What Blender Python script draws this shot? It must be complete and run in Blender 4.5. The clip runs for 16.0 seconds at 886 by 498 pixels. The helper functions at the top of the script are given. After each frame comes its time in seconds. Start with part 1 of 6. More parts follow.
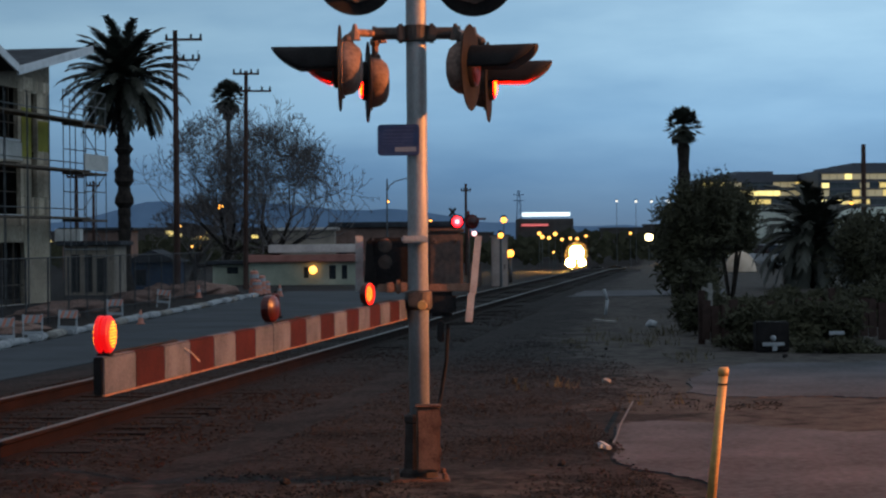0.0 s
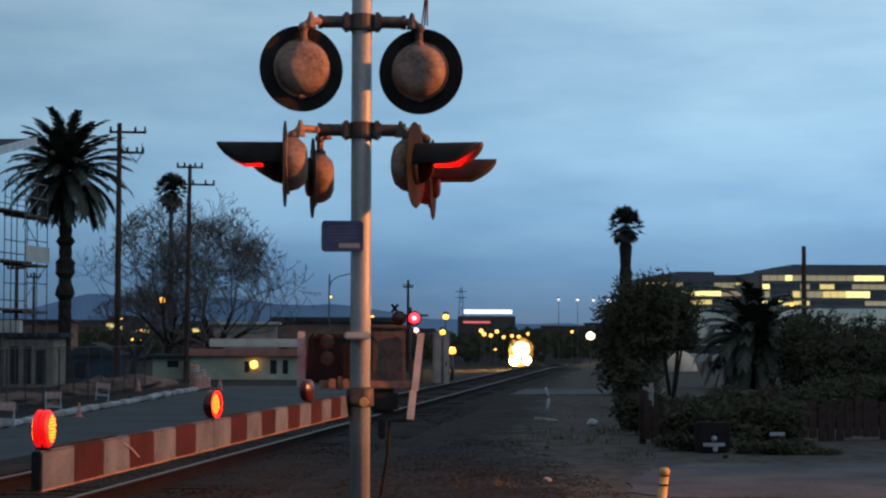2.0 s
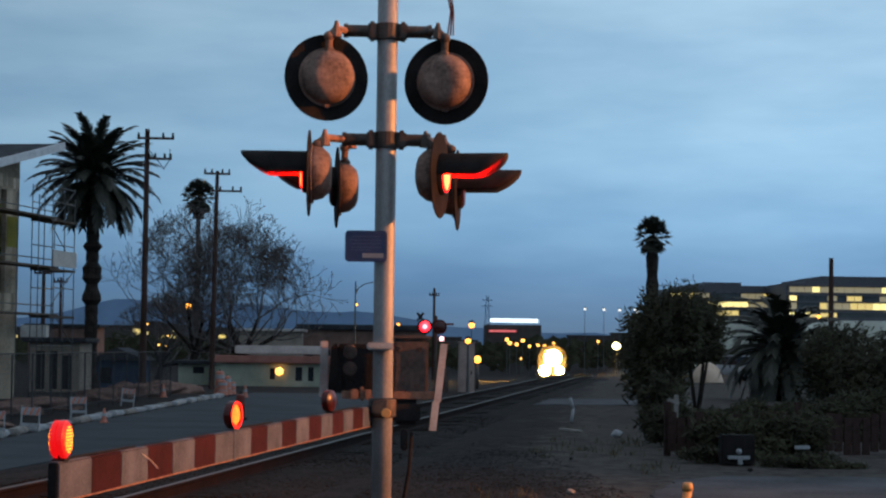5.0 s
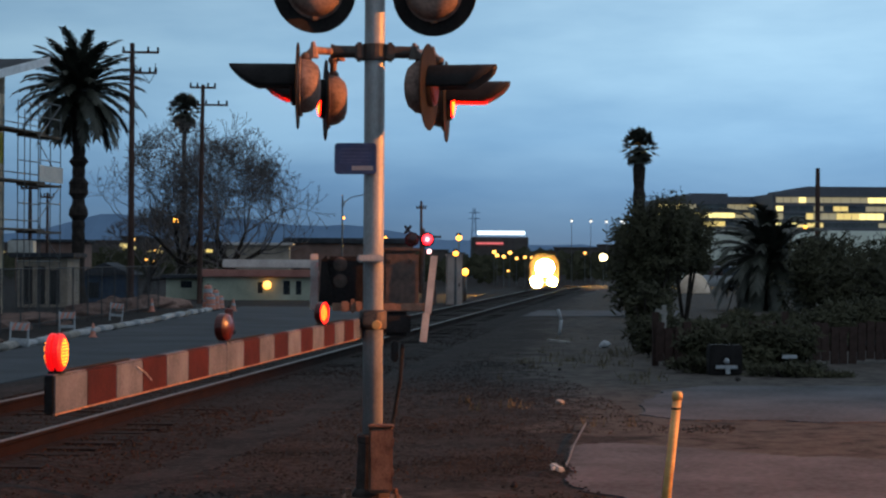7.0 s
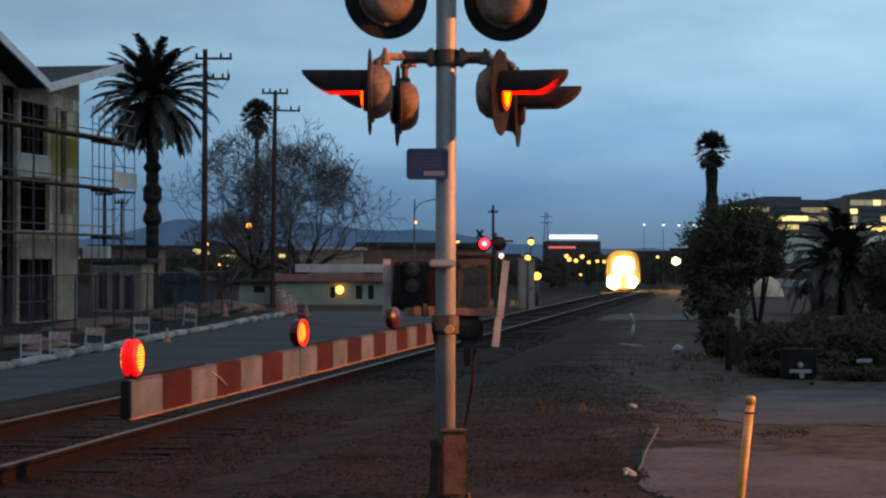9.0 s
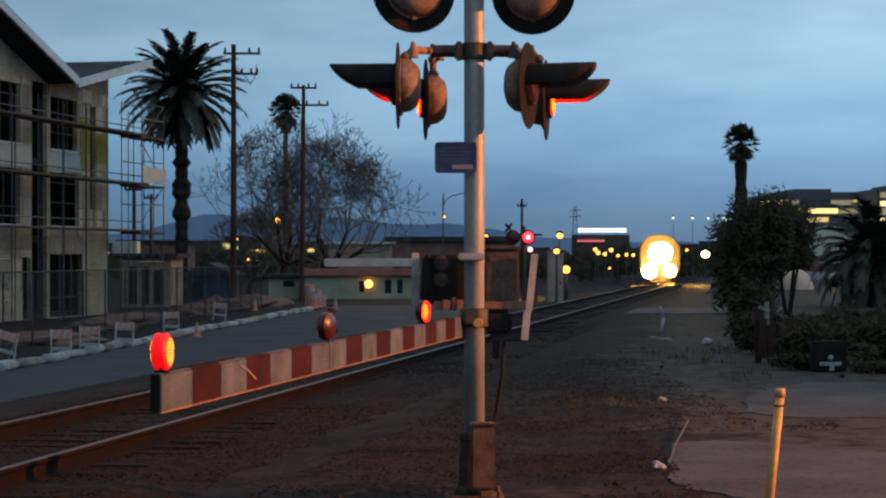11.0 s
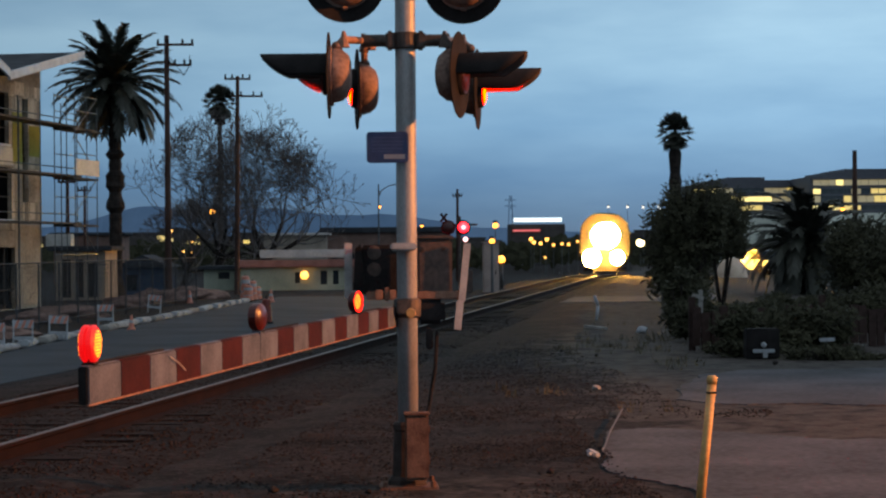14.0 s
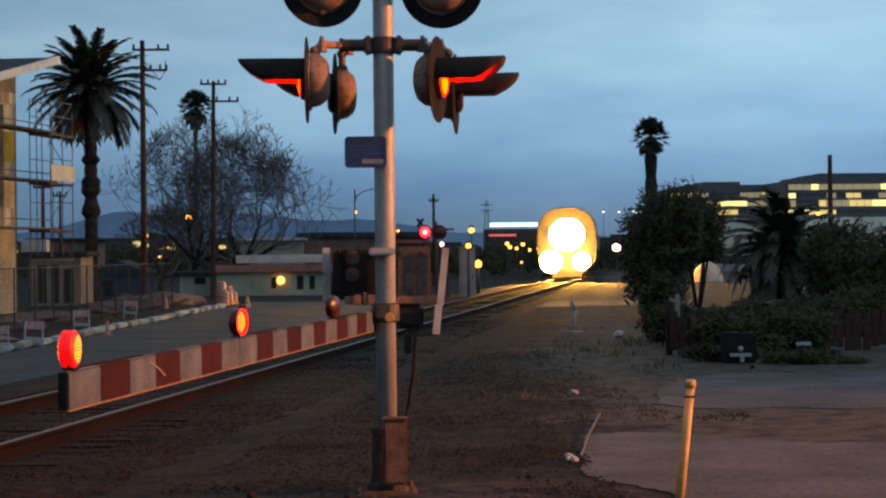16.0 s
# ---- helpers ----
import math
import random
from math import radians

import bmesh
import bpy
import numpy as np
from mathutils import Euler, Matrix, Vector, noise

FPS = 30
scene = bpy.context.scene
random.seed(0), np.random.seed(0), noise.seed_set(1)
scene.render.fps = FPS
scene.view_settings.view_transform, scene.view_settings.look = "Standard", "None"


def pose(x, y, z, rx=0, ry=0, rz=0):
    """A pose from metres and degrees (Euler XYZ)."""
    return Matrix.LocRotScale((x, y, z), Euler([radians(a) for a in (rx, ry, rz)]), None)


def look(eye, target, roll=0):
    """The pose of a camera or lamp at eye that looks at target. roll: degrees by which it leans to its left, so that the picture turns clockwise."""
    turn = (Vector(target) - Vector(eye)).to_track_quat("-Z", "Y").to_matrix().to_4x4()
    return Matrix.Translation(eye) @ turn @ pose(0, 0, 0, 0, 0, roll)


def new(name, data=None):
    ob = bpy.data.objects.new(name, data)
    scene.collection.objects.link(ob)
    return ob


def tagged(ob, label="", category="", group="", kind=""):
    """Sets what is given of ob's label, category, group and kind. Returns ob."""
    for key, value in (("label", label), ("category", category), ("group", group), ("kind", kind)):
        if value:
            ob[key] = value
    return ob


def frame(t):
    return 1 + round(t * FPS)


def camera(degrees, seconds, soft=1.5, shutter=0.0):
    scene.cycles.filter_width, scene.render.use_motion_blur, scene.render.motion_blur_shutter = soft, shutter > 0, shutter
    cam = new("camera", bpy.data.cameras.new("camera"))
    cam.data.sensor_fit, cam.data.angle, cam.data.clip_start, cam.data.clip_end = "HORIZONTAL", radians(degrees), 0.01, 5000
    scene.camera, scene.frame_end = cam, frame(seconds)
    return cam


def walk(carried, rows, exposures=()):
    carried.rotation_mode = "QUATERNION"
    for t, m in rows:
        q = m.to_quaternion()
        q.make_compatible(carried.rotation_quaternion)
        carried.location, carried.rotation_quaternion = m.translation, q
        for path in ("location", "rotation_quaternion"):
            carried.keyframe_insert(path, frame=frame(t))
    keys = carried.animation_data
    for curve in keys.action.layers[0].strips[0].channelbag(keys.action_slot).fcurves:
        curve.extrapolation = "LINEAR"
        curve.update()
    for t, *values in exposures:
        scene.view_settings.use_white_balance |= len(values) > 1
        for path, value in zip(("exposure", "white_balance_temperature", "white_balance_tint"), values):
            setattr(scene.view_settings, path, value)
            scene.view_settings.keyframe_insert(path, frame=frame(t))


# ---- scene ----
# ---- camera: hand-held beside the crossing, turning slightly ----
cam = camera(24.57, 16.0, soft=2.3)
walk(cam, [
    (0, look((0.002, 0.017, 1.674), (3.27, 99.96, 1.34), -0.54)),
    (0.5, look((-0.005, -0.000, 1.672), (3.19, 99.95, 2.04), -0.21)),
    (1, look((-0.023, 0.024, 1.683), (5.02, 99.88, 3.34), -0.63)),
    (1.5, look((-0.011, 0.012, 1.691), (5.60, 99.79, 5.36), -0.20)),
    (2, look((-0.004, 0.022, 1.680), (6.11, 99.74, 6.07), 0.17)),
    (2.5, look((0.016, 0.028, 1.688), (6.53, 99.66, 7.33), 0.34)),
    (3, look((-0.007, 0.007, 1.676), (5.35, 99.74, 6.55), 0.60)),
    (3.5, look((-0.012, 0.014, 1.681), (4.75, 99.77, 6.71), 0.65)),
    (3.7, look((-0.007, 0.017, 1.680), (4.70, 99.76, 7.08), 0.63)),
    (5.8, look((0.022, 0.107, 1.711), (5.13, 99.88, 6.18), 0.98)),
    (6, look((0.010, 0.097, 1.710), (5.20, 99.87, 6.06), 1.17)),
    (6.5, look((0.002, 0.083, 1.697), (5.26, 99.92, 3.71), 0.95)),
    (7, look((-0.003, 0.057, 1.694), (5.49, 99.90, 2.20), 0.33)),
    (7.5, look((-0.008, 0.042, 1.692), (3.43, 99.98, 2.01), 0.34)),
    (8, look((-0.005, 0.027, 1.695), (3.40, 99.97, 2.49), 0.31)),
    (8.5, look((-0.010, 0.021, 1.693), (2.32, 99.99, 2.39), 0.44)),
    (9, look((-0.004, 0.023, 1.698), (1.95, 100.00, 2.40), 0.16)),
    (11.5, look((-0.002, 0.018, 1.691), (0.42, 100.02, 1.88), -0.04)),
    (12, look((0.001, 0.012, 1.688), (0.40, 100.01, 1.46), -0.08)),
    (12.5, look((0.001, 0.004, 1.690), (-0.00, 100.00, 0.86), -0.00)),
    (13, look((0.011, 0.021, 1.692), (1.00, 100.01, 1.01), -0.18)),
    (13.5, look((0.022, 0.031, 1.693), (2.71, 99.99, 1.43), -0.36)),
    (14, look((0.023, 0.034, 1.690), (3.70, 99.97, 1.61), -0.46)),
    (14.5, look((0.021, 0.041, 1.690), (4.24, 99.95, 1.55), -0.51)),
    (15, look((0.019, 0.055, 1.689), (4.63, 99.95, 1.53), -0.63)),
    (15.5, look((0.019, 0.054, 1.692), (5.11, 99.92, 1.84), -0.79)),
    (16, look((0.007, 0.037, 1.688), (4.86, 99.92, 1.84), -0.56)),
], [(0, 0.02, 6520, 10), (1.5, 0.12, 6450, 10), (2.5, -0.04, 6380, 10), (3.5, 0.04, 6350, 10), (6, -0.04, 6330, 10), (6.5, 0.16, 6420, 10), (9, 0.08, 6600, 10), (12.5, 0.04, 6620, 10), (14, 0.04, 6680, 10), (15.5, -0.06, 6750, 10), (16, 0.04, 6750, 10)])

# ---- world: dusk sky under thin cloud ----
world = bpy.data.worlds.new("dusk_sky")
scene.world = world
world.use_nodes = True
wt = world.node_tree
wt.nodes.clear()
w_out = wt.nodes.new("ShaderNodeOutputWorld")
w_bg = wt.nodes.new("ShaderNodeBackground")
w_co = wt.nodes.new("ShaderNodeTexCoord")
w_sep = wt.nodes.new("ShaderNodeSeparateXYZ")
w_ramp = wt.nodes.new("ShaderNodeValToRGB")
w_map = wt.nodes.new("ShaderNodeMapping")
w_noise = wt.nodes.new("ShaderNodeTexNoise")
w_cr = wt.nodes.new("ShaderNodeValToRGB")
w_mix = wt.nodes.new("ShaderNodeMixRGB")
w_map.inputs["Scale"].default_value = (1.0, 1.0, 4.2)
w_noise.inputs["Scale"].default_value = 7.5
w_noise.inputs["Detail"].default_value = 6.0
w_noise.inputs["Roughness"].default_value = 0.52
w_ramp.color_ramp.elements[0].position = 0.0
w_ramp.color_ramp.elements[0].color = (0.108, 0.168, 0.262, 1)
w_ramp.color_ramp.elements[1].position = 0.17
w_ramp.color_ramp.elements[1].color = (0.33, 0.52, 0.68, 1)
for stop, colour in ((0.014, (0.115, 0.208, 0.335, 1)), (0.034, (0.147, 0.285, 0.465, 1)), (0.06, (0.23, 0.425, 0.635, 1)), (0.1, (0.285, 0.49, 0.68, 1)), (0.3, (0.4, 0.55, 0.68, 1)), (0.55, (0.46, 0.58, 0.7, 1))):
    w_ramp.color_ramp.elements.new(stop).color = colour
w_cr.color_ramp.elements[0].position, w_cr.color_ramp.elements[0].color = 0.34, (0.86, 0.885, 0.92, 1)
w_cr.color_ramp.elements[1].position, w_cr.color_ramp.elements[1].color = 0.68, (1.22, 1.15, 1.1, 1)
w_mix.blend_type, w_mix.inputs["Fac"].default_value = "MULTIPLY", 1.0
wt.links.new(w_co.outputs["Generated"], w_sep.inputs[0])
wt.links.new(w_sep.outputs["Z"], w_ramp.inputs[0])
wt.links.new(w_co.outputs["Generated"], w_map.inputs[0])
wt.links.new(w_map.outputs[0], w_noise.inputs["Vector"])
wt.links.new(w_noise.outputs["Fac"], w_cr.inputs[0])
wt.links.new(w_ramp.outputs[0], w_mix.inputs[1])
wt.links.new(w_cr.outputs[0], w_mix.inputs[2])
# the afterglow lies to the right, so the sky darkens to the left
w_side = wt.nodes.new("ShaderNodeMapRange")
w_side.interpolation_type = "SMOOTHSTEP"
for key, value in (("From Min", -0.45), ("From Max", 0.3), ("To Min", 0.62), ("To Max", 1.15)):
    w_side.inputs[key].default_value = value
w_scale = wt.nodes.new("ShaderNodeVectorMath")
w_scale.operation = "SCALE"
wt.links.new(w_sep.outputs["X"], w_side.inputs["Value"])
wt.links.new(w_mix.outputs[0], w_scale.inputs[0])
wt.links.new(w_side.outputs[0], w_scale.inputs["Scale"])
wt.links.new(w_scale.outputs[0], w_bg.inputs[0])
w_bg.inputs[1].default_value = 1.0
wt.links.new(w_bg.outputs[0], w_out.inputs[0])

# sodium street lamp behind the viewer, which lights the mast from one side
sodium = bpy.data.lights.new("sodium_street_light", "SPOT")
sodium.energy, sodium.color, sodium.shadow_soft_size = 72000.0, (1.0, 0.32, 0.07), 0.2
sodium.spot_size, sodium.spot_blend = radians(60), 0.8
new("sodium_street_light", sodium).matrix_world = look((28.5, 9.5, 8.8), (0.0, 14.0, 3.2))

# ---- materials ----
def shader(name):
    m = bpy.data.materials.new(name)
    m.use_nodes = True
    return m, m.node_tree, m.node_tree.nodes["Principled BSDF"]


def surface(name, dark, light, scale=4.0, rough=0.8, metal=0.0, bump=0.25, fine=60.0, stretch=(1, 1, 1), spots=None, varied=0.0, edge=0.14):
    """A worn surface: broad stains and fine grain between two colours, with relief; spots adds scattered flecks."""
    m, nt, bs = shader(name)
    co = nt.nodes.new("ShaderNodeTexCoord")
    mp = nt.nodes.new("ShaderNodeMapping")
    mp.inputs["Scale"].default_value = stretch
    nt.links.new(co.outputs["Object"], mp.inputs[0])
    n1 = nt.nodes.new("ShaderNodeTexNoise")
    n1.inputs["Scale"].default_value, n1.inputs["Detail"].default_value = scale, 5.0
    n2 = nt.nodes.new("ShaderNodeTexNoise")
    n2.inputs["Scale"].default_value, n2.inputs["Detail"].default_value = fine, 3.0
    for n in (n1, n2):
        nt.links.new(mp.outputs[0], n.inputs["Vector"])
    add = nt.nodes.new("ShaderNodeMath")
    add.operation = "MULTIPLY_ADD"
    add.inputs[1].default_value = 0.4
    nt.links.new(n2.outputs["Fac"], add.inputs[0])
    sc = nt.nodes.new("ShaderNodeMath")
    sc.operation, sc.inputs[1].default_value = "MULTIPLY", 0.6
    nt.links.new(n1.outputs["Fac"], sc.inputs[0])
    nt.links.new(sc.outputs[0], add.inputs[2])
    rp = nt.nodes.new("ShaderNodeValToRGB")
    rp.color_ramp.elements[0].position, rp.color_ramp.elements[0].color = 0.5 - edge, (*dark, 1)
    rp.color_ramp.elements[1].position, rp.color_ramp.elements[1].color = 0.5 + edge, (*light, 1)
    nt.links.new(add.outputs[0], rp.inputs[0])
    last = rp.outputs[0]
    if spots:
        vo = nt.nodes.new("ShaderNodeTexVoronoi")
        vo.inputs["Scale"].default_value = spots[1]
        nt.links.new(mp.outputs[0], vo.inputs["Vector"])
        sr = nt.nodes.new("ShaderNodeValToRGB")
        sr.color_ramp.elements[0].position, sr.color_ramp.elements[0].color = 0.74, (0, 0, 0, 1)
        sr.color_ramp.elements[1].position, sr.color_ramp.elements[1].color = 0.82, (1, 1, 1, 1)
        se = nt.nodes.new("ShaderNodeSeparateColor")
        nt.links.new(vo.outputs["Color"], se.inputs[0])
        nt.links.new(se.outputs[0], sr.inputs[0])
        mx = nt.nodes.new("ShaderNodeMixRGB")
        mx.inputs[2].default_value = (*spots[0], 1)
        nt.links.new(sr.outputs[0], mx.inputs[0])
        nt.links.new(last, mx.inputs[1])
        last = mx.outputs[0]
    if varied:
        oi = nt.nodes.new("ShaderNodeObjectInfo")
        mr = nt.nodes.new("ShaderNodeMapRange")
        mr.inputs["To Min"].default_value, mr.inputs["To Max"].default_value = 1 - varied, 1 + varied * 0.6
        nt.links.new(oi.outputs["Random"], mr.inputs["Value"])
        hs = nt.nodes.new("ShaderNodeHueSaturation")
        nt.links.new(mr.outputs[0], hs.inputs["Value"])
        nt.links.new(last, hs.inputs["Color"])
        last = hs.outputs[0]
    nt.links.new(last, bs.inputs["Base Color"])
    bs.inputs["Roughness"].default_value, bs.inputs["Metallic"].default_value = rough, metal
    bs.inputs["Specular IOR Level"].default_value = 0.45 if rough < 0.7 else 0.08
    if bump:
        bp = nt.nodes.new("ShaderNodeBump")
        bp.inputs["Strength"].default_value, bp.inputs["Distance"].default_value = bump, 0.02
        nt.links.new(add.outputs[0], bp.inputs["Height"])
        nt.links.new(bp.outputs[0], bs.inputs["Normal"])
    return m


def glow(name, colour, strength, base=(0.3, 0.3, 0.3)):
    m, nt, bs = shader(name)
    bs.inputs["Base Color"].default_value = (*base, 1)
    bs.inputs["Emission Color"].default_value = (*colour, 1)
    bs.inputs["Emission Strength"].default_value = strength
    return m


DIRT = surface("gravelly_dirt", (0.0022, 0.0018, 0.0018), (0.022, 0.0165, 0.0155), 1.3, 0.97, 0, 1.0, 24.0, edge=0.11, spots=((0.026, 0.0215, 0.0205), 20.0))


def dusty(m):
    """Lays pale dust over the dirt to the right of the dark soil, with a ragged edge."""
    nt = m.node_tree
    bs = nt.nodes["Principled BSDF"]
    base = bs.inputs["Base Color"].links[0].from_socket
    co = nt.nodes.new("ShaderNodeTexCoord")
    sp = nt.nodes.new("ShaderNodeSeparateXYZ")
    nt.links.new(co.outputs["Object"], sp.inputs[0])
    def calc(op, a, b):
        n = nt.nodes.new("ShaderNodeMath")
        n.operation = op
        for k, v in ((0, a), (1, b)):
            if isinstance(v, float):
                n.inputs[k].default_value = v
            else:
                nt.links.new(v, n.inputs[k])
        return n.outputs[0]
    nz = nt.nodes.new("ShaderNodeTexNoise")
    nz.inputs["Scale"].default_value, nz.inputs["Detail"].default_value = 0.55, 8.0
    nt.links.new(co.outputs["Object"], nz.inputs["Vector"])
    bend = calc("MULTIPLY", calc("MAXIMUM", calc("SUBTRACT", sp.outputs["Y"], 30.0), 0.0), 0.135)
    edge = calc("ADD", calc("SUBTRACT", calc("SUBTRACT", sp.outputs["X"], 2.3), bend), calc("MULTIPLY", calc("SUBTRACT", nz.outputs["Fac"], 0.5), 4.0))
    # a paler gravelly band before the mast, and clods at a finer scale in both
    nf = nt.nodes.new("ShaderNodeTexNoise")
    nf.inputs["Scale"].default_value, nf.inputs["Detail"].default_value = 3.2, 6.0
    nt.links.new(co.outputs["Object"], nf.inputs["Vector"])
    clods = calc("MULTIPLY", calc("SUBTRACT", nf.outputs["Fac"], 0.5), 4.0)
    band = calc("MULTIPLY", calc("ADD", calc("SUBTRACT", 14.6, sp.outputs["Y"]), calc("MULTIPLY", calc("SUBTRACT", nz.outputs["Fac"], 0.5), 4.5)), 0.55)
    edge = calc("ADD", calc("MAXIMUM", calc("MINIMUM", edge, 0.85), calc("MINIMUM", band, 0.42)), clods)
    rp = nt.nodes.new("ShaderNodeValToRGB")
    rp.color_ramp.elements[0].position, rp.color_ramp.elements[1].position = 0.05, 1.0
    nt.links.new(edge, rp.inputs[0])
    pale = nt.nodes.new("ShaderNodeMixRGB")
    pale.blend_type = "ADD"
    # pale dust tone, lifted slightly to include train glare on the ground
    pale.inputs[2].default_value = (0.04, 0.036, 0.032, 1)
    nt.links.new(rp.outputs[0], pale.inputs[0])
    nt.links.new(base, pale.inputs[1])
    nt.links.new(pale.outputs[0], bs.inputs["Base Color"])


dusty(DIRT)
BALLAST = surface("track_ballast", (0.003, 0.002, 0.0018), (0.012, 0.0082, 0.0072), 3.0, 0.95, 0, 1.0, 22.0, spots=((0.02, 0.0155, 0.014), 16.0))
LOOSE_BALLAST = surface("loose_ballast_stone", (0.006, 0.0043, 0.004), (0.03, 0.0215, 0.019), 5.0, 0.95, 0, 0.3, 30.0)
ASPHALT = surface("street_asphalt", (0.027, 0.03, 0.035), (0.05, 0.055, 0.063), 0.4, 0.9, 0, 0.2, 40.0)
LOT = surface("worn_concrete_lot", (0.026, 0.0255, 0.029), (0.085, 0.083, 0.092), 0.7, 0.85, 0, 0.35, 18.0)
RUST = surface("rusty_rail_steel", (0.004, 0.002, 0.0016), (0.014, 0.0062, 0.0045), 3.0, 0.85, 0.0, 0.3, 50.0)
SHINE = surface("polished_rail_head", (0.028, 0.023, 0.021), (0.06, 0.05, 0.046), 6.0, 0.55, 0.1, 0.04, 80.0)
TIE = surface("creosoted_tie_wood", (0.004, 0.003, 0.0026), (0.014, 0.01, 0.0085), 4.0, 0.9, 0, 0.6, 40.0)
GALV = surface("galvanised_mast_steel", (0.19, 0.19, 0.195), (0.33, 0.33, 0.335), 5.0, 0.5, 0.25, 0.1, 90.0, stretch=(1, 1, 0.35))
ALU = surface("weathered_bracket_metal", (0.03, 0.024, 0.022), (0.1, 0.076, 0.066), 9.0, 0.6, 0.4, 0.2, 90.0)
BOX_RUST = surface("brown_rusted_box", (0.07, 0.034, 0.024), (0.18, 0.098, 0.07), 9.0, 0.8, 0.1, 0.3, 70.0)
BASE_METAL = surface("dark_cast_base_metal", (0.02, 0.0155, 0.0145), (0.06, 0.046, 0.042), 9.0, 0.75, 0.2, 0.3, 90.0)
# rust brown, also used where lamp light colours a part orange
RUST_LAMPLIT = surface("rust_and_lamplit_brown", (0.15, 0.075, 0.05), (0.34, 0.2, 0.15), 12.0, 0.75, 0.2, 0.25, 90.0)
HOUSING = surface("faded_lamp_housing", (0.1, 0.066, 0.056), (0.3, 0.2, 0.165), 6.0, 0.7, 0.1, 0.06, 40.0)
BLACK = surface("black_painted_metal", (0.009, 0.008, 0.008), (0.022, 0.019, 0.019), 6.0, 0.8, 0.0, 0.15, 60.0)
WHITE_BOARD = surface("aged_white_reflective_sheet", (0.26, 0.245, 0.24), (0.46, 0.44, 0.43), 6.0, 0.5, 0, 0.08, 70.0)
# arm sheeting darkened, white also blued, to offset the orange lamp light
SHEET_WHITE = surface("darkened_white_sheeting", (0.05, 0.058, 0.077), (0.115, 0.13, 0.168), 5.0, 0.75, 0, 0.08, 70.0, varied=0.15)
SHEET_RED = surface("darkened_red_sheeting", (0.02, 0.0048, 0.005), (0.05, 0.0105, 0.0095), 5.0, 0.75, 0, 0.08, 70.0, varied=0.2)
RED_BOARD = surface("aged_red_reflective_sheet", (0.085, 0.011, 0.007), (0.17, 0.024, 0.014), 6.0, 0.5, 0, 0.08, 70.0)
GREY_BOX = surface("grey_mechanism_paint", (0.03, 0.021, 0.018), (0.11, 0.072, 0.06), 5.0, 0.65, 0.1, 0.15, 30.0)
SIGN_BLUE = surface("faded_blue_sign_face", (0.022, 0.035, 0.1), (0.04, 0.06, 0.15), 9.0, 0.5, 0, 0.03, 60.0)
SIGN_WHITE = surface("faded_sign_white", (0.2, 0.2, 0.22), (0.3, 0.3, 0.32), 9.0, 0.5, 0, 0.03, 60.0)
CABINET = surface("warm_grey_cabinet_paint", (0.24, 0.185, 0.165), (0.38, 0.3, 0.27), 2.0, 0.7, 0, 0.05, 20.0)
SOOT = surface("sooty_grey_metal", (0.014, 0.013, 0.014), (0.034, 0.03, 0.031), 5.0, 0.8, 0.0, 0.15, 50.0)
YELLOW = surface("chipped_yellow_paint", (0.36, 0.2, 0.06), (0.54, 0.33, 0.12), 14.0, 0.55, 0, 0.2, 60.0)
CONCRETE = surface("stained_concrete", (0.14, 0.13, 0.12), (0.3, 0.28, 0.26), 3.0, 0.9, 0, 0.4, 30.0)
BARK = surface("dark_bark", (0.013, 0.0105, 0.0095), (0.042, 0.033, 0.029), 3.0, 0.95, 0, 0.6, 20.0)
TWIG = surface("bare_twig_bark", (0.06, 0.052, 0.052), (0.14, 0.122, 0.118), 2.0, 0.95, 0, 0.2, 20.0)
POLEWOOD = surface("weathered_pole_wood", (0.035, 0.02, 0.017), (0.085, 0.05, 0.042), 2.0, 0.9, 0, 0.4, 20.0, stretch=(1, 1, 0.2))
FROND = surface("date_palm_frond", (0.014, 0.0145, 0.01), (0.038, 0.039, 0.027), 2.0, 0.6, 0, 0.1, 12.0)
LEAF = surface("dark_shrub_leaf", (0.02, 0.02, 0.012), (0.055, 0.052, 0.03), 1.2, 0.7, 0, 0.1, 9.0)
PLY = surface("raw_plywood_sheathing", (0.3, 0.235, 0.175), (0.58, 0.475, 0.36), 0.6, 0.85, 0, 0.1, 6.0, varied=0.45)
WRAP = surface("pale_house_wrap", (0.3, 0.29, 0.27), (0.47, 0.455, 0.43), 0.8, 0.6, 0, 0.1, 8.0)
YELLOW_WRAP = surface("yellow_green_sheathing", (0.2, 0.18, 0.035), (0.33, 0.3, 0.06), 0.8, 0.7, 0, 0.1, 8.0)
ROOF = surface("dark_roof_membrane", (0.02, 0.022, 0.026), (0.05, 0.052, 0.06), 1.0, 0.9, 0, 0.2, 10.0)
FASCIA = surface("pale_fascia_board", (0.42, 0.43, 0.45), (0.6, 0.61, 0.63), 2.0, 0.6, 0, 0.05, 20.0)
# room shade is put into this dark base colour
SHADED_ROOM = surface("interior_painted_shade", (0.02, 0.018, 0.017), (0.05, 0.045, 0.042), 0.5, 0.9, 0, 0.0, 6.0)
SCAFFOLD = surface("scaffold_tube_steel", (0.04, 0.04, 0.042), (0.11, 0.11, 0.112), 3.0, 0.5, 0.5, 0.05, 30.0)
PLANK = surface("scaffold_plank_wood", (0.05, 0.04, 0.032), (0.13, 0.1, 0.08), 2.0, 0.9, 0, 0.2, 12.0)
STUCCO_GREEN = surface("dull_green_stucco", (0.2, 0.21, 0.17), (0.33, 0.34, 0.27), 0.8, 0.9, 0, 0.1, 10.0)
